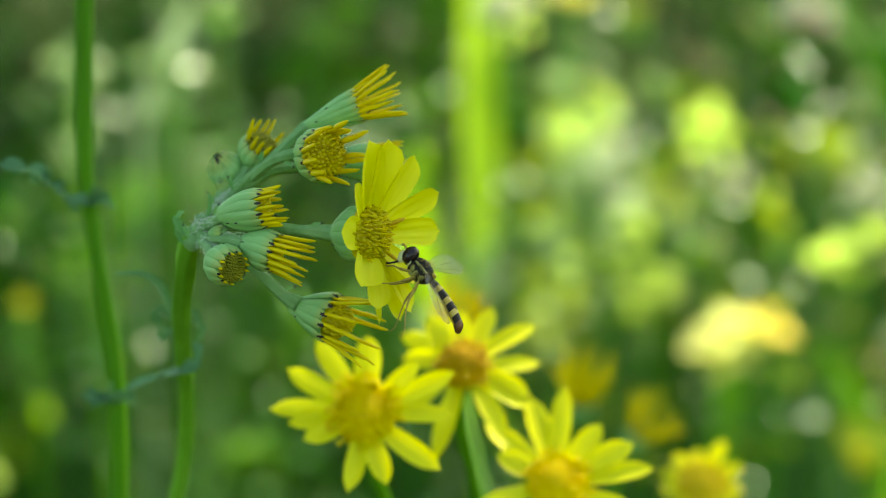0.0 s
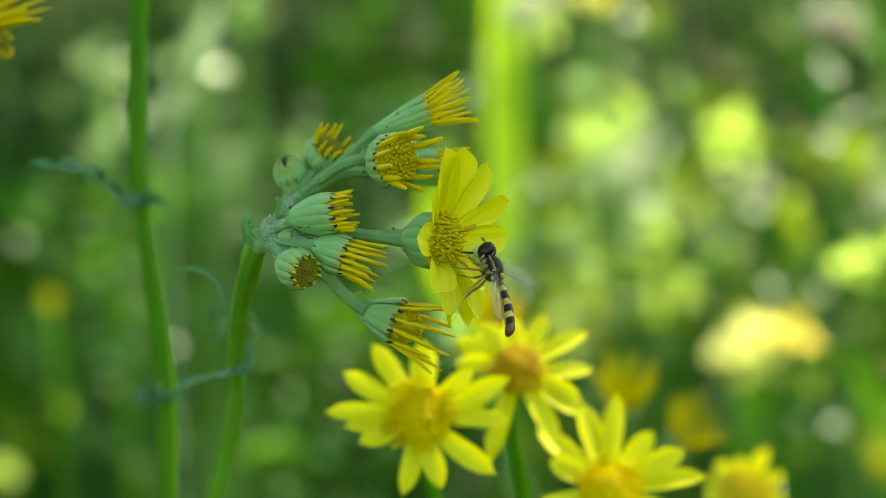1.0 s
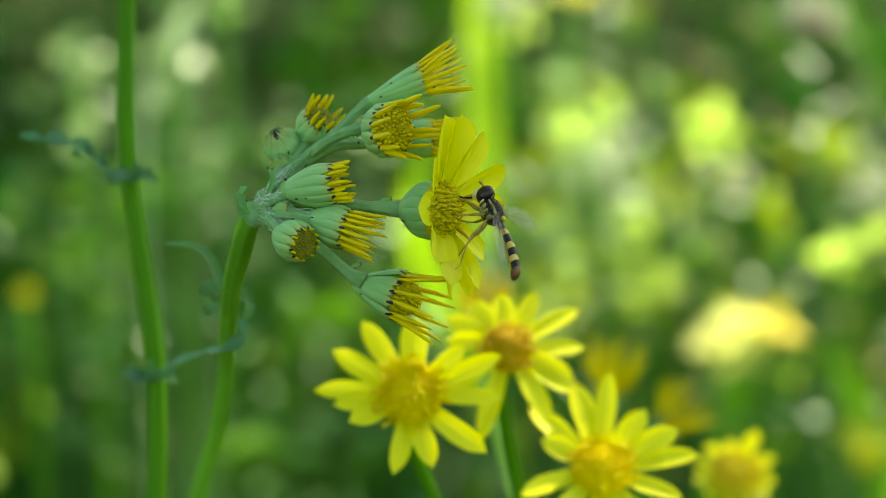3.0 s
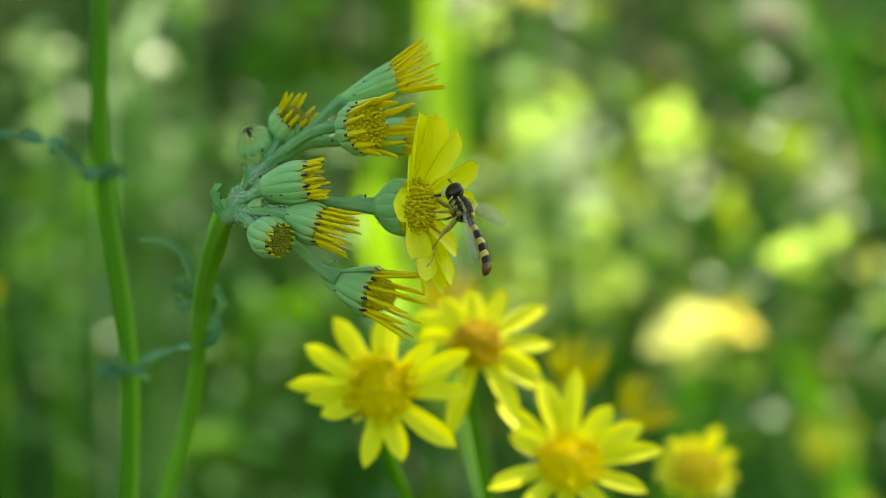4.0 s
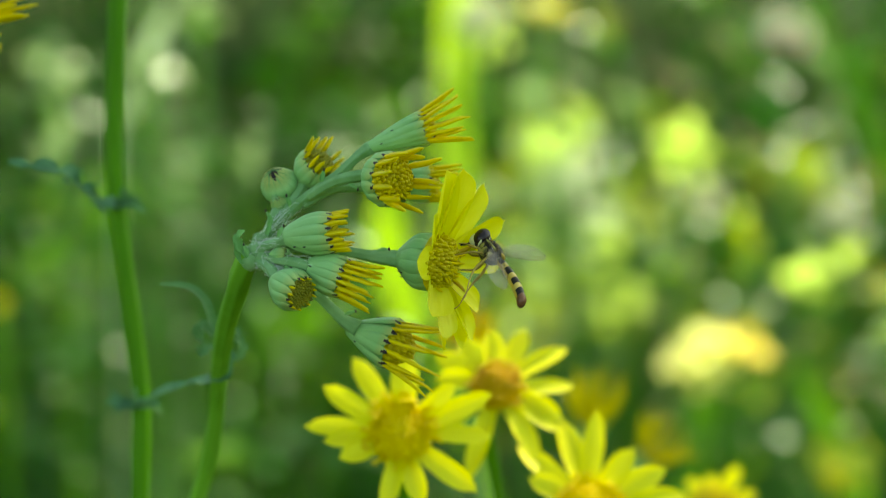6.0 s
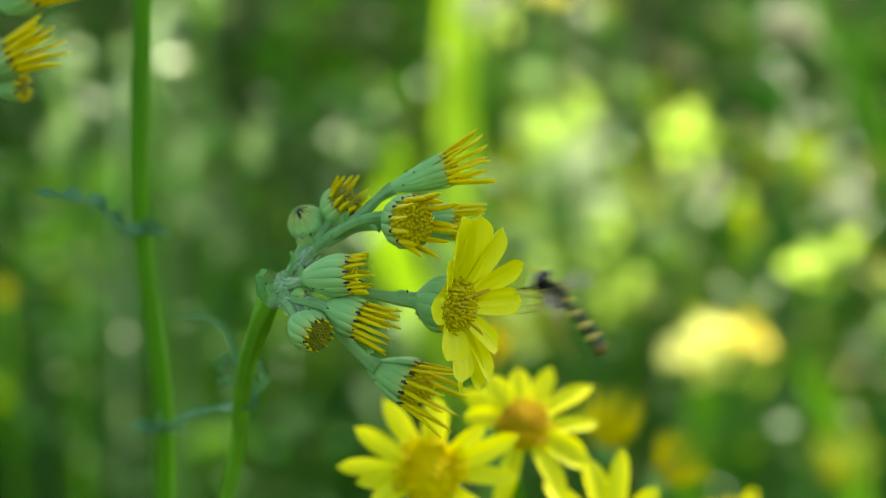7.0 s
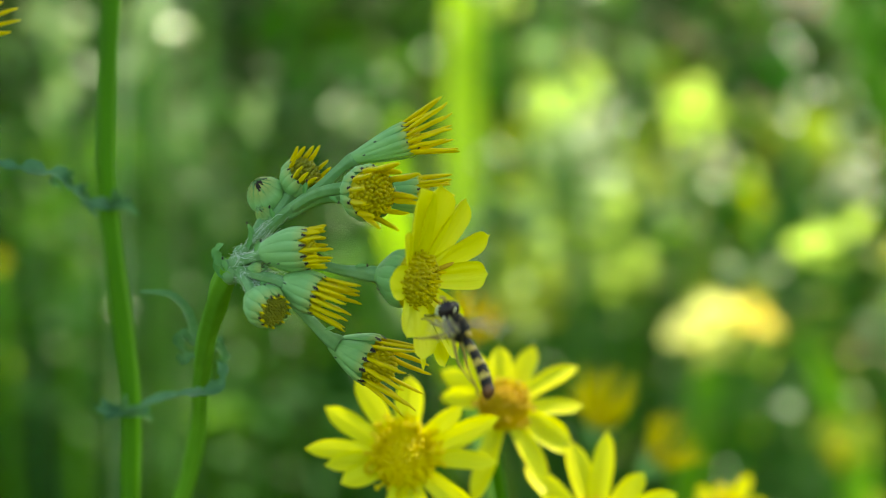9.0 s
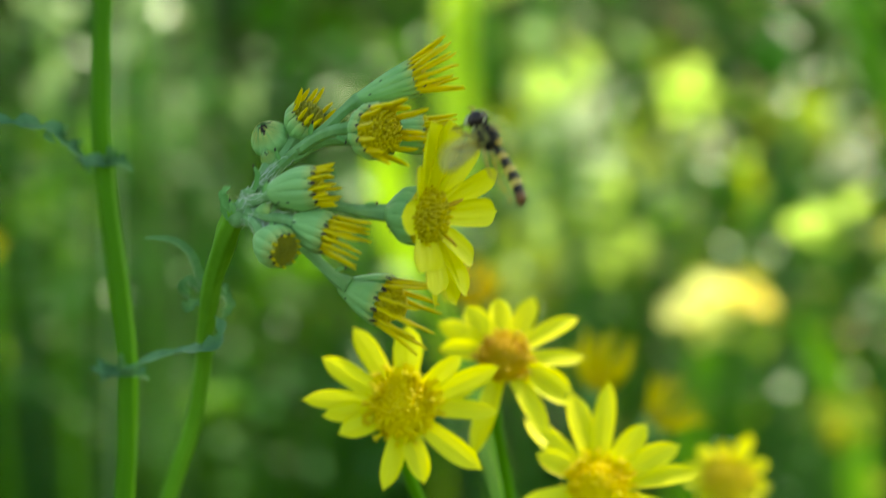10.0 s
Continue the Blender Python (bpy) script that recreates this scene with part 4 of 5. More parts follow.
STALK_ROWS = [
    (0, -0.02017, 0.16036, 0.58909, -8.5),
    (0.5, -0.01967, 0.15754, 0.58964, -10.5),
    (1, -0.01965, 0.15884, 0.58957, -12.2),
    (1.5, -0.02004, 0.15909, 0.5895, -12.4),
    (2, -0.0197, 0.15786, 0.58981, -12.4),
    (2.2, -0.01991, 0.15847, 0.58988, -12.5),
    (3.3, -0.01913, 0.15898, 0.58937, -12.8),
    (3.5, -0.01953, 0.15842, 0.58957, -12.9),
    (4, -0.01925, 0.15749, 0.58974, -12.8),
    (4.5, -0.01954, 0.15721, 0.58966, -12.76),
    (5, -0.01932, 0.1579, 0.58975, -12.6),
    (5.5, -0.01983, 0.15847, 0.5895, -12.5),
    (5.7, -0.0194, 0.15897, 0.58911, -12.5),
    (6.8, -0.02279, 0.15656, 0.5875, -11.5),
    (7, -0.02068, 0.15845, 0.58961, -12),
    (7.5, -0.0208, 0.16019, 0.58944, -12.6),
    (8, -0.02088, 0.16038, 0.59026, -12),
    (8.5, -0.02104, 0.15972, 0.59051, -11.8),
    (9, -0.02094, 0.16189, 0.58953, -12),
    (9.5, -0.02138, 0.16224, 0.58926, -12.2),
    (10, -0.02049, 0.16349, 0.58902, -12.6),
]

def stem():
    """The stem under the cluster: its upper stalk sways, its foot stands in the ground."""
    base = empty("ragwort", pose(-0.04, 0.17, 0), "green ragwort stem with small curled leaves", "plant")
    stalk("lower_stalk", base, [(0.0, 0.0, -0.02), (0.002, 0.012, 0.2), (0.004, 0.010, 0.4), (0.006, 0.012, 0.532)], 0.0008, STEM)
    mm = lambda pts: [tuple(MM * q for q in p) for p in pts]
    upper = stalk("upper_stalk", base, mm([(-0.3, 0, -0.6), (-0.9, 1.8, -2.5), (-1.25, 4.4, -4.4), (-2.1, 9.4, -7.7), (-2.5, 15.7, -12.2), (-2.45, 20.9, -16.9), (-2.75, 25.5, -22.9), (-3.7, 29.3, -29.4), (-4.5, 32.8, -37), (-5.0, 36, -46.6)]),
                  [0.00090, 0.00094, 0.00090, 0.00084, 0.00077, 0.00075, 0.00075, 0.00078, 0.0008, 0.0008], STALK_MID)
    lobed_leaf("leaf", upper, mm([(-2.6, 12.0, -8.9), (-3.65, 12.5, -8.1), (-4.3, 12.3, -6.9), (-5.2, 12, -5.8), (-6.8, 11.8, -5.2), (-9.1, 11.7, -5.5)]), 0.55 * MM, 7, LEAF, "", 0.1)
    lobed_leaf("leaf", upper, mm([(-2.4, 12.2, -9.0), (-3.6, 12.5, -8.9), (-4.6, 12.4, -8.4), (-4.8, 12.5, -9.4), (-4.1, 12.6, -9.9)]), 0.65 * MM, 8)
    lobed_leaf("leaf", upper, mm([(-2.4, 12.5, -9.8), (-3.5, 12.7, -10.2), (-4.2, 12.8, -10.9), (-4.7, 12.8, -10.2)]), 0.6 * MM, 18)
    lobed_leaf("leaf", upper, mm([(-2.0, 12.6, -9.0), (-1.1, 12.8, -9.0), (-0.6, 13, -9.8), (-0.9, 13, -10.9)]), 0.6 * MM, 9)
    lobed_leaf("leaf", upper, mm([(-2.2, 12.5, -8.4), (-1.4, 12.6, -8.2), (-1.0, 12.7, -8.7)]), 0.5 * MM, 19)
    return base, upper


def tall_stem():
    """The second plant's stem, with its leaves and two heads high up."""
    base = empty("ragwort", pose(-0.04, 0.19, 0), "tall green ragwort stem with lobed leaves at its joints", "plant")
    off = Vector((-0.04, 0.19, 0))
    rel = lambda pts: [tuple(Vector(p) - off) for p in pts]
    stalk("stalk", base, rel([(-0.04, 0.19, -0.02), (-0.041, 0.18, 0.3), (-0.0365, 0.177, 0.51), (-0.0349, 0.1773, 0.5353), (-0.0336, 0.1816, 0.5557), (-0.0334, 0.1831, 0.5625), (-0.0335, 0.1844, 0.5686), (-0.0342, 0.1856, 0.5742), (-0.0352, 0.1871, 0.5814), (-0.0359, 0.1883, 0.5867), (-0.0362, 0.1891, 0.5909), (-0.0362, 0.1907, 0.5981), (-0.036, 0.1921, 0.6048), (-0.0355, 0.195, 0.6187), (-0.035, 0.198, 0.6326)]), 0.00088, STEM)
    lobed_leaf("leaf", base, rel([(-0.0356, 0.1873, 0.5869), (-0.0372, 0.1854, 0.5876), (-0.0381, 0.1836, 0.5889), (-0.0391, 0.1819, 0.5906), (-0.0406, 0.1801, 0.5916), (-0.0423, 0.1791, 0.592), (-0.0444, 0.1792, 0.5924)]), 0.0011, 1, LEAF_DARK, "", 0.8)
    lobed_leaf("leaf", base, rel([(-0.0337, 0.1831, 0.5675), (-0.0307, 0.1795, 0.5697), (-0.0273, 0.1758, 0.5717), (-0.0249, 0.172, 0.5731), (-0.0231, 0.1713, 0.5742), (-0.0228, 0.1715, 0.5755), (-0.0233, 0.1717, 0.5763)]), 0.0008, 2, LEAF_DARK, "", 0.6)
    for x, y, z, up in ((-0.0374, 0.1850, 0.5880, 0.0014), (-0.0384, 0.1830, 0.5894, 0.0017), (-0.0394, 0.1815, 0.5908, -0.0010), (-0.0368, 0.1858, 0.5874, -0.0012)):
        p = Vector((x, y, z))
        lobed_leaf("leaf", base, rel([p, p + Vector((-0.0002, -0.0003, up * 0.6)), p + Vector((0.0005, -0.0004, up))]), 0.0004, 5, LEAF, "", 0.4)
    rnd = random.Random(8)
    for x, y, z in ((-0.0354, 0.1868, 0.5867), (-0.0337, 0.1827, 0.5674)):
        for k in range(8):
            a = rnd.uniform(0, 6.28)
            d = Vector((math.cos(a), math.sin(a) * 0.5 - 0.4, 0))
            p = Vector((x, y, z))
            lobed_leaf("leaf", base, rel([p, p + d * 0.0015 + Vector((0, 0, 0.0003)), p + d * 0.0028 + Vector((0, 0, rnd.uniform(-0.001, 0.002)))]), 0.0006, k + 11, LEAF_DARK if k % 3 else LEAF, "", 0.7)
    return base


def upper_cluster():
    """Half-opened heads that lean in from beside the tall stem."""
    off = Vector((-0.054, 0.178, 0.6))
    c = empty("ragwort_cluster", Matrix.Translation(off + Vector((0.0, 0, -0.0008))), "small ragwort cluster with half-opened yellow heads and a bud", "flower cluster")
    at = lambda x, y, z: Vector((x, y, z)) - off
    flower_head(c, at(-0.0465, 0.1747, 0.6078), (0.88, -0.15, 0.40), 1.75, 3.6, 0.6, rays=(14, 4.3, 0.14, 0.55), disc=(0.8, 60, DISC, 1.6), seed=21)
    flower_head(c, at(-0.0451, 0.178, 0.6135), (0.82, -0.25, 0.48), 1.8, 3.6, 0.6, rays=(14, 4.2, 0.14, 0.55), disc=(0.8, 60, DISC, 1.6), seed=22)
    flower_head(c, at(-0.0463, 0.1765, 0.6047), (0.96, -0.2, 0.05), 1.35, 3.0, 0.6, rays=(12, 0.8, 0.0, 0.46), disc=(0.3, 40, DISC_OLIVE, 1.1), seed=23)
    low = at(-0.0535, 0.179, 0.6010)
    for x, y, z in ((-0.0495, 0.1752, 0.6063), (-0.0480, 0.179, 0.6117), (-0.0491, 0.177, 0.6045)):
        stalk("branch", c, [at(x, y, z), at(x - 0.0015, y + 0.0005, z - 0.001), low], 0.0006)
    stalk("branch", c, [low, at(-0.0555, 0.18, 0.58), at(-0.056, 0.18, 0.3), at(-0.056, 0.18, -0.01)], 0.0008, STEM)


def open_flowers():
    """The plant with fully open flowers below the cluster."""
    off = Vector((0.012, 0.2, 0))
    base = empty("ragwort_plant", Matrix.Translation(off), "ragwort plant with wide open yellow flowers and orange discs", "flower")
    rel = lambda p: Vector(p) - off
    fa, fb, fc, fd = (-0.0079, 0.1769, 0.5672), (0.0014, 0.1875, 0.5686), (0.0106, 0.1821, 0.5578), (0.0293, 0.228, 0.5414)
    flower_head(base, rel(fa), (0.04, -0.86, 0.52), 2.3, 3, 0.8, seed=31, bracts=0, disc=(1.7, 120, DISC_GOLD, 3.1), label="open flower with twelve blunt petals", petals=[
        (122, 4, 8.9, 2.2, -0.03), (151, 2, 8.9, 2.2, -0.04), (174, 0, 9.4, 2, -0.06), (188, 12, 7.6, 1.9, -0.02), (208, 14, 6.6, 2.3, -0.05), (262, 4, 8.0, 2.1, -0.1),
        (285, 2, 7.4, 2.3, -0.1), (320, 4, 9.4, 2.3, -0.06), (358, 6, 8.9, 1.9, -0.05), (22, 4, 9.8, 2.2, -0.03), (42, 14, 7.3, 1.9, 0.0), (86, 8, 7.7, 2.8, 0.0)])
    flower_head(base, rel(fb), (0.06, -0.64, 0.76), 2.0, 3, 0.8, seed=32, bracts=0, disc=(2.0, 120, DISC_ORANGE, 2.5), label="open flower with drooping petals", petals=[
        (64, 12, 7.7, 2.4, -0.05), (38, 4, 9.3, 2, -0.08), (6, -4, 8.3, 1.8, -0.1), (-20, -4, 7.5, 2.1, -0.15), (-34, -6, 7.9, 2, -0.15), (-59, -6, 8.6, 2.2, -0.15),
        (-104, -4, 10.6, 2.3, -0.12), (-140, 0, 8.8, 2.1, -0.1), (171, 2, 6.4, 2.2, -0.05), (148, 6, 7.5, 2.3, -0.05), (124, 12, 6.8, 2.5, -0.05), (96, 14, 6.6, 2.3, 0.0)])
    flower_head(base, rel(fc), (0.02, -0.66, 0.75), 2.3, 3, 0.8, seed=33, bracts=0, disc=(1.6, 130, DISC_GOLD, 3.0), label="open flower with upright petals", petals=[
        (137, 8, 9.9, 2.6, -0.02), (104, 12, 10.0, 2.7, 0.0), (86, 16, 10.6, 2.2, 0.02), (54, 24, 7.9, 2.5, -0.1), (30, 10, 9.0, 2.6, 0.0), (8, 6, 10.0, 2.5, -0.02),
        (155, 18, 6.8, 2.4, -0.05), (200, 6, 9.0, 2.3, 0.0), (232, 8, 8.6, 2.2, 0.0), (265, 8, 8.6, 2.2, 0.0), (298, 8, 8.6, 2.2, 0.0), (332, 8, 8.8, 2.2, 0.0)])
    flower_head(base, rel(fd), (0.02, -0.66, 0.75), 2.2, 3, 0.8, seed=34, bracts=0, disc=(1.2, 90, DISC, 3.0), petals=[
        (62, 26, 6.8, 2, 0.0), (96, 16, 5.0, 1.9, 0.0), (132, 14, 5.4, 2, 0.0), (160, 8, 5.4, 1.9, 0.0), (190, 6, 5.3, 1.9, 0.0), (222, 8, 5.2, 1.9, 0.0),
        (255, 8, 5.0, 1.9, 0.0), (288, 8, 5.2, 1.9, 0.0), (320, 8, 5.3, 1.9, 0.0), (350, 8, 5.3, 1.9, 0.0), (24, 14, 5.8, 2, 0.0)])
    flower_head(base, rel((0.0153, 0.25, 0.5464)), (0.1, -0.3, 0.95), 2.0, 4, 0.8, rays=(18, 6.2, 0.36, 0.8), disc=(1.0, 60, DISC, 1.9), seed=35, bracts=0, ray_mat=RAY_FADED, label="faded flower head with brownish rays")
    flower_head(base, rel((0.0232, 0.25, 0.5415)), (0.5, -0.3, 0.8), 2.0, 4, 0.8, rays=(15, 5.4, 0.45, 0.7), disc=(1.0, 60, DISC_OLIVE, 1.9), seed=36, bracts=0, ray_mat=RAY_FADED, label="faded flower head with brownish rays")
    flower_head(base, rel((-0.0020, 0.2699, 0.5526)), (0.1, -0.5, 0.85), 2.4, 4, 0.8, rays=(15, 5.2, 0.4, 0.8), disc=(1.0, 60, DISC_OLIVE, 2.2), seed=37, bracts=0)
    back = 0.0032
    for f, axis in ((fa, (0.04, -0.86, 0.52)), (fb, (0.06, -0.64, 0.76)), (fc, (0.02, -0.66, 0.75)), (fd, (0.02, -0.66, 0.75)), ((0.0153, 0.25, 0.5464), (0.1, -0.3, 0.95)), ((0.0232, 0.25, 0.5415), (0.5, -0.3, 0.8)), ((-0.0020, 0.2699, 0.5526), (0.1, -0.5, 0.85))):
        p, a = rel(f), Vector(axis).normalized()
        foot = Vector((0.0, 0.0, 0.50))
        stalk("branch", base, [p - a * back * 0.9, p - a * (back + 0.004) + Vector((0, 0, -0.003)), p.lerp(foot, 0.5) + Vector((0, 0.004, -0.004)), foot], 0.0006, STEM)
    stalk("stem", base, [(0, 0, -0.02), (0.004, 0, 0.25), (0, 0, 0.505)], 0.0012, STEM)
    return base


# ---- the hoverfly ----
FLY_ROWS = [
    (0, 0.00027, 0.15495, 0.58464, 1.26, -47.81, 159.39),
    (0.5, 0.00084, 0.15266, 0.58577, 23.68, -46.46, 133.66),
    (1, 0.00038, 0.1543, 0.58549, 29.05, -52.51, 126.79),
    (1.5, 0.00016, 0.15459, 0.58691, 24.69, -51, 131.97),
    (2, 0.00035, 0.15353, 0.58803, 15.38, -49.08, 142.94),
    (3.3, 0.00111, 0.15554, 0.58761, 22.14, -53.26, 133.95),
    (3.5, 0.00042, 0.15467, 0.58778, 11.69, -55.65, 145.72),
    (4.1, 0.00085, 0.15394, 0.5881, 18.73, -50.34, 136.99),
    (4.5, 0.00055, 0.15352, 0.58819, 10.72, -47.35, 145.97),
    (4.7, -9e-05, 0.15392, 0.5879, 26.15, -52.81, 127.36),
    (4.9, -0.00059, 0.15424, 0.58742, 32.17, -53.7, 119.97),
    (5.1, 0.00192, 0.15458, 0.58768, 25.36, -44.97, 128.99),
    (5.3, 0.00231, 0.15478, 0.58815, 27.1, -44.18, 127.1),
    (5.5, 0.00033, 0.15476, 0.58782, 24.93, -44.15, 129.98),
    (5.7, 0.00129, 0.15607, 0.58769, 30.57, -31.48, 124.8),
    (6.8, -0.00254, 0.15177, 0.58645, 6.54, -43.98, 151.85),
    (6.9, -0.00251, 0.14628, 0.58818, -36.51, -46.1, 145.41),
    (7, 0.00359, 0.14753, 0.59043, -51.7, -41.29, 162.5),
    (7.1, 0.00965, 0.14808, 0.59103, -49.68, -34.52, 157.89),
    (7.2, 0.00218, 0.14921, 0.59488, -44.53, -32.2, 150.53),
    (7.3, 0.00122, 0.14989, 0.59637, -38.85, -28.43, 142.46),
    (7.4, -0.00078, 0.14862, 0.58987, -36.82, -38.22, 143.98),
    (7.5, -0.00281, 0.14737, 0.58303, -12.36, -49.32, 121.32),
    (7.6, -0.00463, 0.14604, 0.57753, -9.4, -52.6, 118.65),
    (7.7, -0.00626, 0.14651, 0.57996, -8.27, -54.04, 117.61),
    (7.8, -0.00427, 0.14679, 0.58143, -18.89, -56.53, 128.71),
    (7.9, -0.00565, 0.14699, 0.58241, -13.46, -54.99, 123.02),
    (8, -0.00375, 0.14804, 0.58683, -18.48, -52.67, 128.05),
    (8.1, -0.00562, 0.14729, 0.58427, -14.13, -51.09, 123.42),
    (8.2, -0.00265, 0.14635, 0.58077, -23.08, -49.08, 132.35),
    (8.3, -0.00224, 0.14591, 0.57942, -20.62, -48.71, 129.73),
    (8.4, -0.00245, 0.14572, 0.57907, -7.37, -49.88, 116.48),
    (8.5, -0.00356, 0.14542, 0.5785, -7.48, -50.1, 116.58),
    (8.6, -0.00375, 0.14614, 0.57942, -16.95, -47.05, 125.79),
    (8.7, -0.0026, 0.14663, 0.57953, -28.5, -47.52, 137.81),
    (8.8, -0.00323, 0.14709, 0.57938, -25.66, -50.02, 135.22),
    (8.9, -0.00154, 0.14827, 0.58197, -26.24, -46.11, 135.25),
    (9, -0.00162, 0.14978, 0.58611, -28.49, -44.27, 137.29),
    (9.1, -0.00018, 0.14996, 0.58656, -24.03, -44.06, 132.66),
    (9.2, -0.00277, 0.14898, 0.58267, -22.97, -44.71, 131.71),
    (9.3, -0.00459, 0.14846, 0.58077, -29.5, -45.84, 138.76),
    (9.4, -0.00468, 0.1481, 0.57928, -27.15, -47.02, 136.5),
    (9.5, -0.0022, 0.14838, 0.58014, -26.12, -46.41, 135.33),
    (9.6, -0.00247, 0.14901, 0.58106, -22.86, -47.36, 132.03),
    (9.7, -0.00334, 0.15016, 0.58412, -19.68, -48.73, 128.89),
    (9.8, -0.00176, 0.15217, 0.59076, -30, -48.08, 139.56),
    (9.9, -0.00079, 0.15325, 0.59347, -29.32, -46.65, 138.51),
    (10, 0.00023, 0.15407, 0.59512, -30.36, -43.88, 139.01),
]

def hoverfly():
    """A slender hoverfly; x forwards, z to its back, in millimetres."""
    t, *p = FLY_ROWS[0]
    f = empty("hoverfly", pose(*p), "slender hoverfly with black and yellow banded abdomen and dark red eyes", "hoverfly")
    mm = lambda pts: [tuple(MM * q for q in p) for p in pts]
    s = Shape()
    s.ball((3.15 * MM, 0, 0.05 * MM), (0.5 * MM, 0.74 * MM, 0.70 * MM), 0, 16, 10)
    head = put("head", s.mesh("head", [BRONZE]), f, Matrix.Translation((2.95 * MM, 0, 0.05 * MM)) @ Matrix.Rotation(radians(14), 4, "Y") @ Matrix.Translation((-2.95 * MM, 0, -0.05 * MM)))
    s = Shape().ball((2.86 * MM, 0, 0.02 * MM), (0.2 * MM, 0.80 * MM, 0.74 * MM), 0, 16, 8)
    put("occiput", s.mesh("occiput", [FACE]), head, None, "whitish rim behind the eyes")
    for side in (1, -1):
        e = Shape().ball((3.2 * MM, side * 0.40 * MM, 0.22 * MM), (0.62 * MM, 0.54 * MM, 0.80 * MM), 0, 20, 12)
        put("eye", e.mesh("eye", [EYE]), head, None, "large dark red compound eye")
        a = Shape().tube(mm([(3.75, side * 0.10, 0.42), (4.05, side * 0.16, 0.62), (4.2, side * 0.2, 0.62), (4.34, side * 0.22, 0.52)]), [0.06 * MM, 0.07 * MM, 0.12 * MM, 0.08 * MM], 6)
        put("antenna", a.mesh("antenna", [LEG]), head)
    s = Shape().ball((3.66 * MM, 0, -0.18 * MM), (0.42 * MM, 0.55 * MM, 0.62 * MM), 0, 12, 8)
    s.ball((3.98 * MM, 0, -0.12 * MM), (0.16 * MM, 0.16 * MM, 0.14 * MM), 0, 8, 6)
    put("face", s.mesh("face", [FACE]), head, None, "pale face")
    s = Shape().tube(mm([(3.7, 0, -0.55), (3.9, 0, -0.95), (4.3, 0, -1.35), (4.5, 0, -1.5)]), [0.14 * MM, 0.10 * MM, 0.08 * MM, 0.12 * MM], 6)
    put("proboscis", s.mesh("proboscis", [BLACK]), head, None, "dark mouthparts")
    s = Shape()
    prof = [(2.75, 0.42), (2.6, 0.66), (2.2, 0.84), (1.7, 0.90), (1.2, 0.84), (0.8, 0.64), (0.5, 0.3)]
    s.loft([[Vector((x, r * math.cos(a), r * 1.08 * math.sin(a) - 0.04)) * MM for a in (2 * math.pi * j / 20 for j in range(20))] for x, r in prof])
    thorax = put("thorax", s.mesh("thorax", [BRONZE]), f)
    for side in (1, -1):
        for x, y, z, rx, ry, rz in ((1.75, 0.76, 0.22, 0.85, 0.17, 0.13), (2.2, 0.58, -0.30, 0.36, 0.26, 0.36), (1.75, 0.64, -0.36, 0.32, 0.26, 0.40), (1.25, 0.60, -0.28, 0.36, 0.24, 0.36), (1.85, 0.44, -0.70, 0.50, 0.30, 0.26)):
            s = Shape().ball((x * MM, side * y * MM, z * MM), (rx * MM, ry * MM, rz * MM), 0, 10, 7)
            put("side_plate", s.mesh("side_plate", [PLEURA]), thorax, None, "yellow side plate")
    rnd = random.Random(4)
    s = Shape()
    for k in range(260):
        d = Vector((rnd.gauss(0, 0.8), rnd.gauss(0, 1), rnd.gauss(0, 1))).normalized()
        p = Vector((1.65 + 0.85 * d.x, 0.9 * d.y, 0.92 * d.z)) * MM
        s.tube([p, p + d * 0.16 * MM, p + (d * 0.3 + Vector((-0.1, 0, 0))) * MM], 0.009 * MM, 3)
    put("hair", s.mesh("hair", [BAND]), thorax, None, "short pale yellow hairs")
    s = Shape().ball((0.72 * MM, 0, 0.52 * MM), (0.3 * MM, 0.46 * MM, 0.2 * MM), 0, 12, 8)
    put("scutellum", s.mesh("scutellum", [BAND]), thorax, None, "yellow scutellum")
    # abdomen: rings with black and yellow bands
    xs, slots = [0.6], []
    for k, (length, slot) in enumerate(((0.75, 0), (0.50, 1), (0.72, 0), (0.52, 1), (0.62, 0), (0.48, 1), (0.55, 0))):
        for q in range(3):
            xs.append(xs[-1] - length / 3)
            slots.append(slot)
    end = xs[-1]
    xs += [end - 0.2, end - 0.45, end - 0.68, end - 0.80]
    slots += [2, 2, 2, 2]
    rings = []
    for x in xs:
        u = (0.6 - x) / (0.6 - xs[-1])
        r = float(np.interp(u, (0, 0.1, 0.3, 0.55, 0.75, 0.84, 0.92, 0.97, 1), (0.32, 0.43, 0.48, 0.55, 0.57, 0.52, 0.54, 0.42, 0.14)))
        lift, drop = 0.1 - 0.9 * u ** 2.6, 0.12 * max(0, u - 0.5)
        rings.append([Vector((x + 0.5 * drop * math.sin(a), 1.18 * r * math.cos(a), lift + (0.80 + 1.0 * max(0, u - 0.8)) * r * math.sin(a))) * MM for a in (2 * math.pi * j / 20 for j in range(20))])
    s = Shape().loft(rings, slots=slots)
    for i in range(len(slots)):
        for j in range(20):
            if slots[i] == 0 and 12 <= j <= 17:
                s.s[i * 20 + j] = 1
            elif slots[i] == 1 and i % 3 == 0 and 3 <= j <= 6:
                s.s[i * 20 + j] = 0
    put("abdomen", s.mesh("abdomen", [BLACK, BAND, RUST]), f, None, "narrow abdomen banded black and yellow with rusty tip")
    legs = []
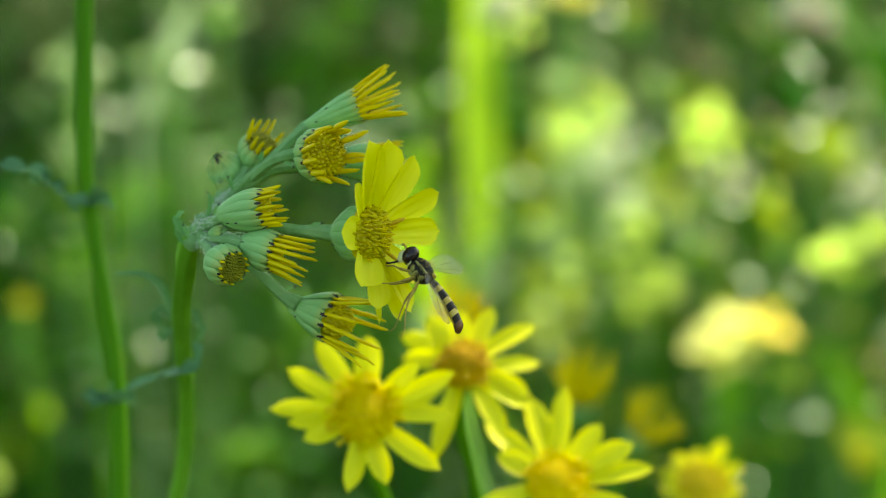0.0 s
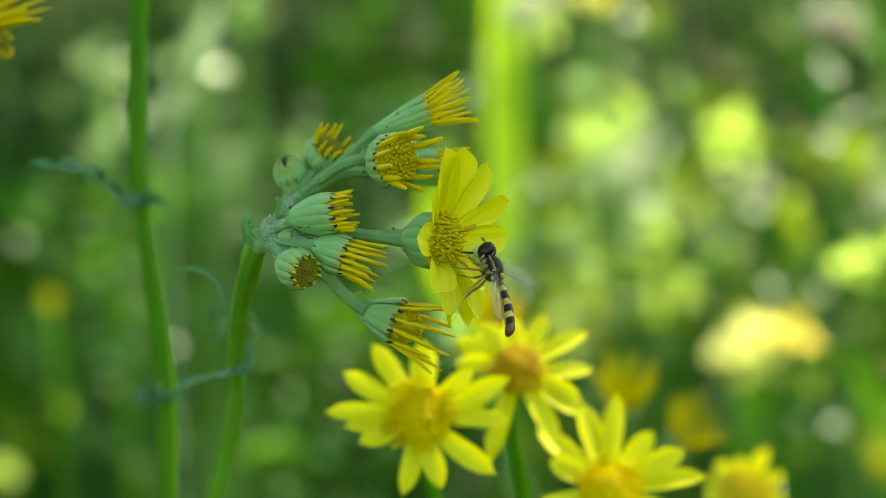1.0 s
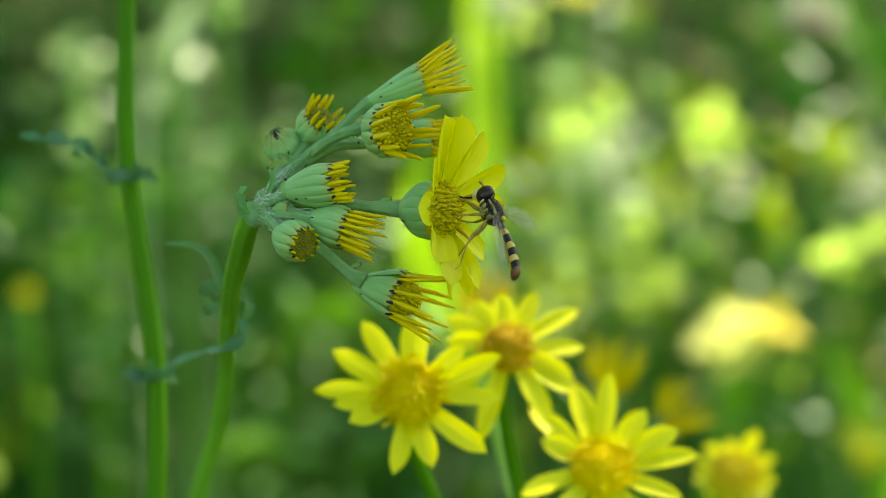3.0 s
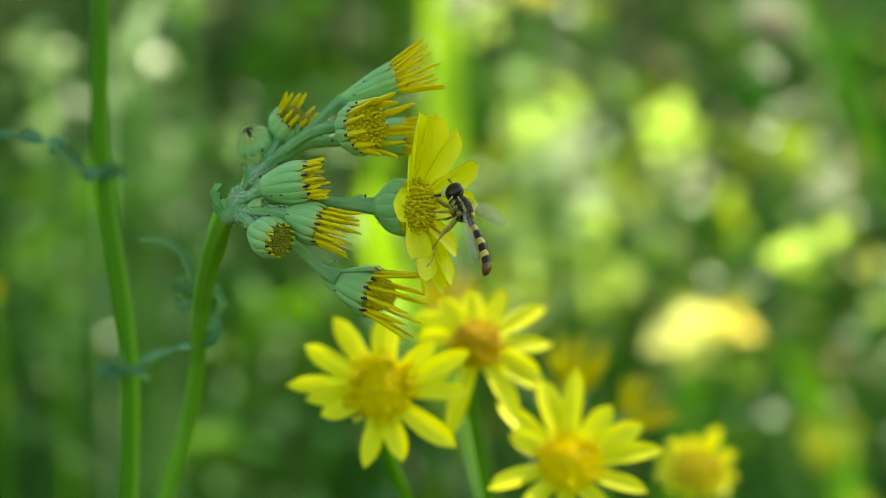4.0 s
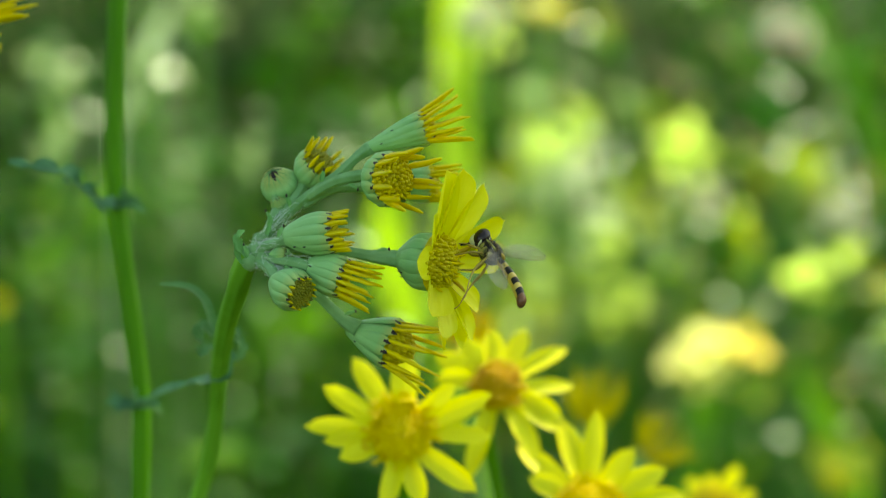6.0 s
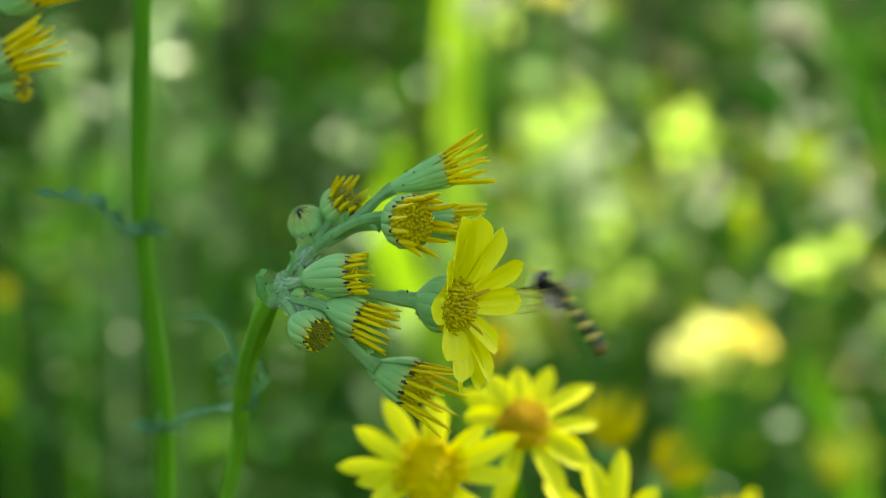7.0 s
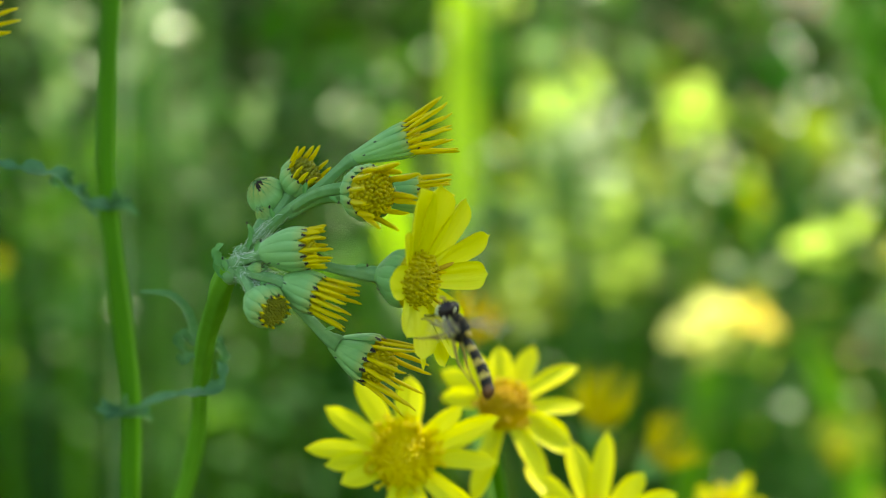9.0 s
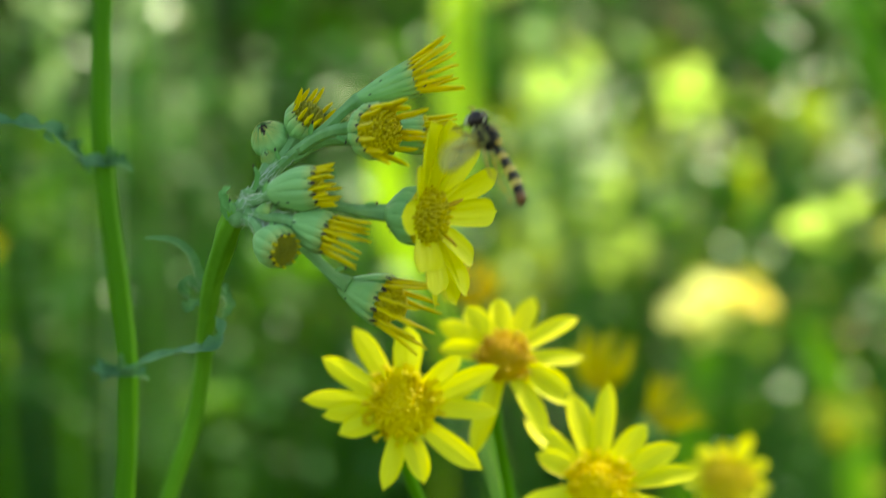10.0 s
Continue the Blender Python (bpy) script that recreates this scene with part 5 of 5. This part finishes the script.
    for side in (1, -1):
        for x, knee, shin, foot in ((2.1, (2.9, 0.75, -1.2), (3.5, 0.6, -1.5), (3.9, 0.5, -2.0)), (1.6, (1.9, 1.3, -1.6), (2.4, 1.2, -2.5), (2.9, 1.1, -3.1))):
            pts = [(x, side * 0.5, -0.6), *[(a, side * b, c) for a, b, c in (knee, shin, foot)]]
            s = Shape().tube(spline(mm(pts), 4), [0.11 * MM] * 3 + [0.12 * MM] * 2 + [0.07 * MM] * 4 + [0.045 * MM] * 4, 7)
            put("leg", s.mesh("leg", [LEG]), f)
        pts = [(0, 0, 0), (-0.5, side * 0.5, -0.9), (-0.85, side * 0.7, -1.75), (-1.6, side * 0.75, -2.7), (-2.5, side * 0.7, -3.6), (-2.7, side * 0.6, -4.2)]
        s = Shape().tube(spline(mm(pts), 4), [0.11 * MM] * 3 + [0.13 * MM] * 4 + [0.10 * MM] * 3 + [0.06 * MM] * 5 + [0.04 * MM] * 6, 7)
        legs.append(put("hind_leg", s.mesh("hind_leg", [LEG]), f, Matrix.Translation((1.2 * MM, side * 0.45 * MM, -0.6 * MM)), "long amber hind leg"))
    wings = []
    for side in (1, -1):
        s, rings = Shape(), []
        for i in range(17):
            u = i / 16
            lead = (0.10 + 0.28 * math.sin(u * 2.6)) * math.sqrt(max(0.0, 1 - max(0.0, (u - 0.8) / 0.2) ** 2)) - 0.35 * max(0.0, (u - 0.8) / 0.2) ** 2
            trail = -0.12 - 1.5 * math.sin(min(1.0, u * 0.72 + 0.02) * math.pi) ** 0.8 * math.sqrt(max(0.0, 1 - max(0.0, (u - 0.72) / 0.28) ** 2)) - 0.25 * max(0.0, (u - 0.72) / 0.28) ** 2
            rings.append([Vector((5.1 * u, side * (trail + (lead - trail) * v / 6), 0.10 * math.sin(v * 1.4 + u * 3) * u)) * MM for v in range(7)])
        s.loft(rings, 0, closed=False)
        for ends in ([(0, 0.1), (1.5, 0.3), (3.4, 0.36), (4.9, 0.1)], [(0, 0.05), (1.8, 0.0), (3.6, -0.05), (5.0, -0.2)], [(0.2, 0), (1.8, -0.4), (3.2, -0.7), (4.3, -0.95)], [(0.3, 0), (1.4, -0.7), (2.2, -1.05)], [(1.9, -0.4), (2.1, -0.02)], [(3.1, -0.66), (3.3, -0.05)]):
            s.tube(spline([Vector((x, side * y, 0.06)) * MM for x, y in ends], 4), 0.02 * MM, 4, 1)
        wings.append(put("wing", s.mesh("wing", [WING, VEIN]), f, Matrix.Translation((1.55 * MM, side * 0.62 * MM, 0.5 * MM)), "clear veined wing"))
    return f, legs, wings


def wing_pose(side, along, normal):
    """A wing at its hinge, its length along one way and its face to another, in the body's axes (the left side's; the other is mirrored)."""
    d = Vector((along[0], side * along[1], along[2])).normalized()
    n = Vector((normal[0], side * normal[1], normal[2]))
    n = (n - d * n.dot(d)).normalized()
    m = Matrix((d, n.cross(d), n)).transposed().to_4x4()
    return Matrix.Translation((1.55 * MM, side * 0.62 * MM, 0.5 * MM)) @ m


TALL_ROWS = [(0.0, 0.0001, -0.0003), (0.5, -0.0002, -0.0004), (1.0, -0.0005, -0.0001), (1.5, -0.0005, -0.0002), (2.0, -0.0006, -0.0003), (3.3, 0.0, 0.0001), (3.5, -0.0002, 0.0001), (4.0, -0.0002, -0.0001), (4.5, 0.0, 0.0), (5.0, -0.0003, 0.0002),
             (5.5, -0.0001, 0.0003), (5.7, -0.0003, 0.0002), (6.8, -0.0038, -0.0012), (6.9, -0.0028, -0.0010), (7.0, -0.0015, 0.0011), (7.1, -0.0002, 0.0012), (7.3, -0.0007, 0.0010), (7.5, -0.0010, 0.0006),
             (8.0, -0.0007, 0.0017), (8.5, -0.0011, 0.0016), (9.0, -0.0007, 0.0014), (9.5, -0.0005, 0.0017), (10.0, -0.0008, 0.0006)]

FLOWER_ROWS = [(0.0, 0.0, -0.0001), (0.7, 0.0, 0.0), (5.5, 0.0, 0.0), (6.8, -0.0022, -0.0022), (6.9, -0.0012, -0.0014), (7.0, -0.0001, -0.0010), (7.1, 0.0009, 0.0003), (7.3, 0.0003, 0.0002),
               (7.5, 0.0, 0.0), (8.0, 0.0005, 0.0002), (8.5, 0.0004, 0.0), (9.5, 0.0004, 0.0), (10.0, 0.0001, -0.0001)]


def motions():
    """All that moves: the swaying cluster and stalk, and the hoverfly that sits, lifts off and hovers."""
    walk(the_cluster, [(t, pose(*p)) for t, *p in CLUSTER_ROWS])
    off = Matrix.Translation((-0.04, 0.17, 0)).inverted()
    walk(upper_stalk, [(t, off @ pose(x, y, z, -12, 0, 0) @ pose(0, 0, 0, 0, -lean, 0)) for t, x, y, z, lean in STALK_ROWS])
    walk(tall, [(t, pose(-0.04 + x, 0.19, z)) for t, x, z in TALL_ROWS])
    walk(the_flowers, [(t, pose(0.012 + x, 0.2, z)) for t, x, z in FLOWER_ROWS])
    walk(the_fly, [(t, pose(*p) @ pose(0, 0, 0, 22 if t < 6 else 48)) for t, *p in FLY_ROWS])
    for k, side in enumerate((1, -1)):
        rest = wing_pose(1, (-0.95, 0.10, -0.26), (0.0, 0.35, 0.9)) if side > 0 else wing_pose(-1, (-0.35, 0.8, 0.4), (0.0, -0.5, 0.85))
        spread = wing_pose(1, (-0.9, 0.15, -0.35), (0.0, 0.7, 0.7)) if side > 0 else wing_pose(-1, (-0.2, 0.6, 0.75), (0.0, -0.75, 0.6))
        rows = [(0.0, rest), (4.6, rest), (5.2, spread), (6.75, spread)]
        for j in range(1, 96):
            beat = (0.0, 1.5, 0.0, -1.2)[j % 4]
            rows.append((min(6.8 + j / 30, 10.0), wing_pose(side, (-0.25, 0.8, 0.15 + beat), (0.2, -0.9 * beat, 1))))
        walk(wings[k], rows)
        hip = Matrix.Translation((1.2 * MM, side * 0.45 * MM, -0.6 * MM))
        tucked = hip @ pose(0, 0, 0, 0, 0, 16 * side) @ pose(0, 0, 0, 0, 46, 0)
        rest = hip if side > 0 else hip @ pose(0, 0, 0, 0, -14, 0)
        walk(legs[k], [(0.0, rest), (6.85, rest), (7.1, tucked), (10.0, tucked)])


# ---- the place ----
ground()
meadow()
waxy_leaves()
PALETTE = [HERB, HIGHLIGHT_LEAF, LIME, OLIVE, WITHERED, SILVER, PETAL, BLADE_MID, LEAF]
# Pale and lime spots imitate glints and sunlit leaves by colour.
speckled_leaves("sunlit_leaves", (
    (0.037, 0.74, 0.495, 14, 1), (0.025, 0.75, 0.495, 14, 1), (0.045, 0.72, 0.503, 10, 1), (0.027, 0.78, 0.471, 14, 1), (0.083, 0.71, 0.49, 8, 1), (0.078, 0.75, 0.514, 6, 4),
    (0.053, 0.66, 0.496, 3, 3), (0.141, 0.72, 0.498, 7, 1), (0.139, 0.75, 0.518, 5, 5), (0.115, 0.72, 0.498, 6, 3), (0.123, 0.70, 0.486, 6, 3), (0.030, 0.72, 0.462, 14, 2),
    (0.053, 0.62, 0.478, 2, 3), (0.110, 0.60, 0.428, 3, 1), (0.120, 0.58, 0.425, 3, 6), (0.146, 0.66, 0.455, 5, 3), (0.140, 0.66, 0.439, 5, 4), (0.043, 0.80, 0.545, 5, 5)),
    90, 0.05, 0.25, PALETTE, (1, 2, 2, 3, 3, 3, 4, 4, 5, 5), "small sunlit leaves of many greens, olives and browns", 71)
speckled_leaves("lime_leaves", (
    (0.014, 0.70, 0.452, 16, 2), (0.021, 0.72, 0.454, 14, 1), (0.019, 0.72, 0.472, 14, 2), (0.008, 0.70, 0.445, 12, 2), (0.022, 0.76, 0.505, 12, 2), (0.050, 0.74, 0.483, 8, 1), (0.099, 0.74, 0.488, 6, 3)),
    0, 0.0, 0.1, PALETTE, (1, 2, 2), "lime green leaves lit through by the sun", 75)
glossy_leaves((
    (0.037, 0.74, 0.495, 6), (0.025, 0.75, 0.495, 5), (0.045, 0.72, 0.503, 5), (0.083, 0.71, 0.490, 4), (0.141, 0.72, 0.498, 4), (0.110, 0.60, 0.428, 4), (0.043, 0.80, 0.545, 2),
    (-0.145, 0.66, 0.546, 3), (-0.113, 0.69, 0.544, 4), (-0.113, 0.66, 0.418, 4), (-0.142, 0.68, 0.442, 3), (-0.106, 0.70, 0.560, 2), (-0.104, 0.72, 0.500, 2)), 80, 77)
speckled_leaves("shaded_leaves", (
    (-0.115, 0.68, 0.548, 2, 1), (-0.109, 0.68, 0.540, 2, 1), (-0.145, 0.66, 0.546, 3, 1), (-0.106, 0.70, 0.560, 2, 1), (-0.104, 0.72, 0.500, 3, 1), (-0.142, 0.68, 0.442, 2, 5),
    (-0.113, 0.66, 0.418, 5, 5), (-0.146, 0.66, 0.430, 4, 5), (-0.133, 0.64, 0.407, 4, 5), (-0.108, 0.70, 0.480, 3, 4)),
    14, -0.25, -0.06, PALETTE, (7, 8, 5, 1), "small silvery and green leaves in half shade", 72)
speckled_leaves("green_leaves", (), 75, -0.25, -0.01, PALETTE, (0, 0, 0, 7, 8), "fresh and bluish green leaves in half shade", 73, 0.09, 0.36, 1.9, 0.85, 1.3)
speckled_leaves("low_leaves", (), 75, -0.24, -0.01, PALETTE, (8, 8, 7, 7), "bluish and fresh green leaves low in the herbs", 76, 0.22, 0.37, 1.5, 0.62, 0.85)
speckled_leaves("meadow_leaves", (), 60, -0.05, 0.25, PALETTE, (0, 0, 0, 7, 3), "fresh green and olive leaves in the far meadow", 74, 0.06, 0.18, 2.4, 0.9, 1.4)
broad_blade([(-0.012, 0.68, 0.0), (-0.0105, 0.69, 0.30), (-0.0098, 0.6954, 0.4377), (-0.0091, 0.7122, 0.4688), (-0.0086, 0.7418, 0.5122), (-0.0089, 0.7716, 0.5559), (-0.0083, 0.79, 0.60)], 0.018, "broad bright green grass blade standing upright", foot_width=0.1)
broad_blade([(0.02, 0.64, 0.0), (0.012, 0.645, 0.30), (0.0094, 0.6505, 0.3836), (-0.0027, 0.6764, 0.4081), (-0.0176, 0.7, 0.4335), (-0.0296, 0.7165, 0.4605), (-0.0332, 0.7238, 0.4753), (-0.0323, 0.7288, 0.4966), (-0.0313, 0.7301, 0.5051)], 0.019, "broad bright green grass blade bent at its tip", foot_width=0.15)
broad_blade([(0.156, 0.57, 0.0), (0.155, 0.575, 0.30), (0.1501, 0.5888, 0.4656), (0.1384, 0.6194, 0.5132), (0.1293, 0.6343, 0.5354), (0.1217, 0.649, 0.5566), (0.1149, 0.6631, 0.5746)], 0.011, "green grass blade leaning over the herbs", BLADE_GREEN)
broad_blade([(0.062, 0.56, 0.0), (0.064, 0.565, 0.30), (0.0655, 0.5689, 0.4198), (0.0702, 0.5836, 0.441), (0.0744, 0.5922, 0.4573), (0.0787, 0.6, 0.4702)], 0.009, "fresh green grass blade under the meadow flowers", BLADE_MID)
broad_blade([(0.122, 0.56, 0.0), (0.121, 0.565, 0.30), (0.1185, 0.5689, 0.4198), (0.1151, 0.5825, 0.4358), (0.1079, 0.5907, 0.4502), (0.1024, 0.5981, 0.4613)], 0.008, "fresh green grass blade under the meadow flowers", BLADE_MID)
clover(0.1125, 0.6998, 0.5547, 0.010, True)
for x, y, z, size, pink in ((0.0426, 0.7887, 0.4923, 0.009, 0), (0.0379, 0.7865, 0.482, 0.008, 0), (0.0885, 0.7366, 0.4874, 0.008, 0), (0.0013, 0.751, 0.5554, 0.009, 0), (0.1235, 0.6421, 0.4995, 0.007, 0)):
    clover(x, y, z, size, pink)
daisy(0.0685, 0.5587, 0.4682, 0.0135, (0.05, -0.3, 0.92), CREAM, "pale yellow meadow flower in full sun", 14, 1, CREAM)
daisy(0.0735, 0.5617, 0.4735, 0.012, (0.2, -0.4, 0.88), CREAM, "pale yellow meadow flower in full sun", 14, 5, CREAM)
daisy(0.0816, 0.5601, 0.4749, 0.009, (0.3, -0.3, 0.9), DISC_GOLD, "small golden yellow meadow flower in full sun", 10, 2)
daisy(0.0290, 0.8522, 0.5524, 0.011, (0.1, -0.2, 0.95), CREAM, "pale yellow meadow flower in full sun", 12, 9, DISC)
daisy(0.0345, 0.8522, 0.5504, 0.009, (0.1, -0.3, 0.9), PETAL, "small deep yellow meadow flower in full sun", 10, 3)
daisy(-0.1480, 0.5762, 0.4838, 0.0035, (0.2, -0.7, 0.6), PETAL, "small deep yellow meadow flower in half shade", 10, 6)
daisy(0.103, 0.5233, 0.446, 0.005, (0.1, -0.6, 0.8), PETAL, "small deep yellow meadow flower in full sun", 10, 4)
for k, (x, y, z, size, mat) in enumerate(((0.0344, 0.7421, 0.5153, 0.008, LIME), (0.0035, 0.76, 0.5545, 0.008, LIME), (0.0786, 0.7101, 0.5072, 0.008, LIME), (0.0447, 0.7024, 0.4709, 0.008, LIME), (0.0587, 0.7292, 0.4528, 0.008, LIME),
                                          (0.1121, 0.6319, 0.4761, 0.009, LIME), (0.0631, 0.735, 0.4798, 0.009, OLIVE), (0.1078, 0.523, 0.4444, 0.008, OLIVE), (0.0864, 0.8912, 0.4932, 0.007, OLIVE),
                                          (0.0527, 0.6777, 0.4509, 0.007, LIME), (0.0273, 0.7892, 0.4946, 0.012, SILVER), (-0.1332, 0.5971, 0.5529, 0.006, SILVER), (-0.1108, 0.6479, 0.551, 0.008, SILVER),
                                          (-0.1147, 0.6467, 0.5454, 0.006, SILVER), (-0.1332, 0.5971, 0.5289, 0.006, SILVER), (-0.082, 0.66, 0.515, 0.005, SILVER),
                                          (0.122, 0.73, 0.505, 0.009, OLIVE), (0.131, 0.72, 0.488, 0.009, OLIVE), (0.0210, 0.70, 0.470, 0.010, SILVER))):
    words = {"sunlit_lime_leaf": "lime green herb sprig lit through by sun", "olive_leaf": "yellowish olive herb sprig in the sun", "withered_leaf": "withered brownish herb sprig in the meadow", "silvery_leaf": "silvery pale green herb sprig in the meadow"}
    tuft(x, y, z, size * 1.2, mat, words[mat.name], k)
broad_blade([(-0.1291, 0.6509, 0.0), (-0.1271, 0.6569, 0.3), (-0.1251, 0.6609, 0.5161), (-0.1212, 0.6588, 0.5302), (-0.1159, 0.6566, 0.5442), (-0.1098, 0.6543, 0.5571), (-0.1032, 0.6522, 0.5716)], 0.009, "silvery pale leaf blade tilted among the herbs", HIGHLIGHT_LEAF, 0.5, 0.1)
for k, (x, y, z, size, mat) in enumerate(((-0.1124, 0.7386, 0.4971, 0.008, SILVER), (-0.1086, 0.7807, 0.4543, 0.006, SILVER), (-0.1336, 0.5968, 0.5512, 0.006, SILVER), (-0.1018, 0.7013, 0.5622, 0.006, SILVER), (-0.0711, 0.8212, 0.4048, 0.02, BLADE_MID), (-0.1706, 0.7816, 0.459, 0.01, BLADE_MID), (-0.1587, 0.8254, 0.4244, 0.006, SILVER), (-0.1588, 0.786, 0.4797, 0.01, BLADE_MID))):
    tuft(x, y, z, size, mat, "silvery pale green herb sprig in the meadow" if mat is SILVER else "fresh green herb sprig in half shade", k + 90)
rnd = random.Random(23)
for k in range(4):
    y = rnd.uniform(0.66, 0.95)
    tuft(y * rnd.uniform(0.02, 0.12), y, 0.62 - y * rnd.uniform(0.17, 0.30), rnd.uniform(0.011, 0.017), (LIME, LIME, SILVER, OLIVE)[k % 4], ("lime green herb sprig lit through by sun", "lime green herb sprig lit through by sun", "silvery pale green herb sprig in the meadow", "yellowish olive herb sprig in the sun")[k % 4], k + 60)
rnd = random.Random(17)
for k in range(7):
    y = rnd.uniform(0.7, 1.2)
    x = y * rnd.uniform(0.02, 0.23)
    z = max(0.2, 0.62 - y * rnd.uniform(0.12, 0.34))
    daisy(x, y, z, rnd.uniform(0.004, 0.007), (rnd.gauss(0, 0.5), -0.4, 0.8), PETAL, "small yellow meadow flower out in the sun", 9, k + 40)
# Unseen trees, set where their crowns block the sun.
tree((2.1, 2.375, 0), [((-0.95, -0.235, 3.9), (1.25, 0.6, 0.45))], 7500, 11, "unseen leafy young tree added to shade the flowers")
tree((1.9, 3.95, 0), [((-0.26, -0.45, 3.9), (0.26, 0.46, 0.25))], 130, 13, "unseen slim leafy young tree added to shade the left herbs")
tree((3.6, 5.6, 0), [((-1.6, 0.4, 3.9), (2.0, 1.75, 0.5)), ((-1.16, -1.7, 3.9), (0.32, 0.36, 0.25))], 6700, 12, "unseen leafy young tree added to shade the far meadow")
the_cluster = cluster()
stem_base, upper_stalk = stem()
tall = tall_stem()
upper_cluster()
the_flowers = open_flowers()
the_fly, legs, wings = hoverfly()
motions()
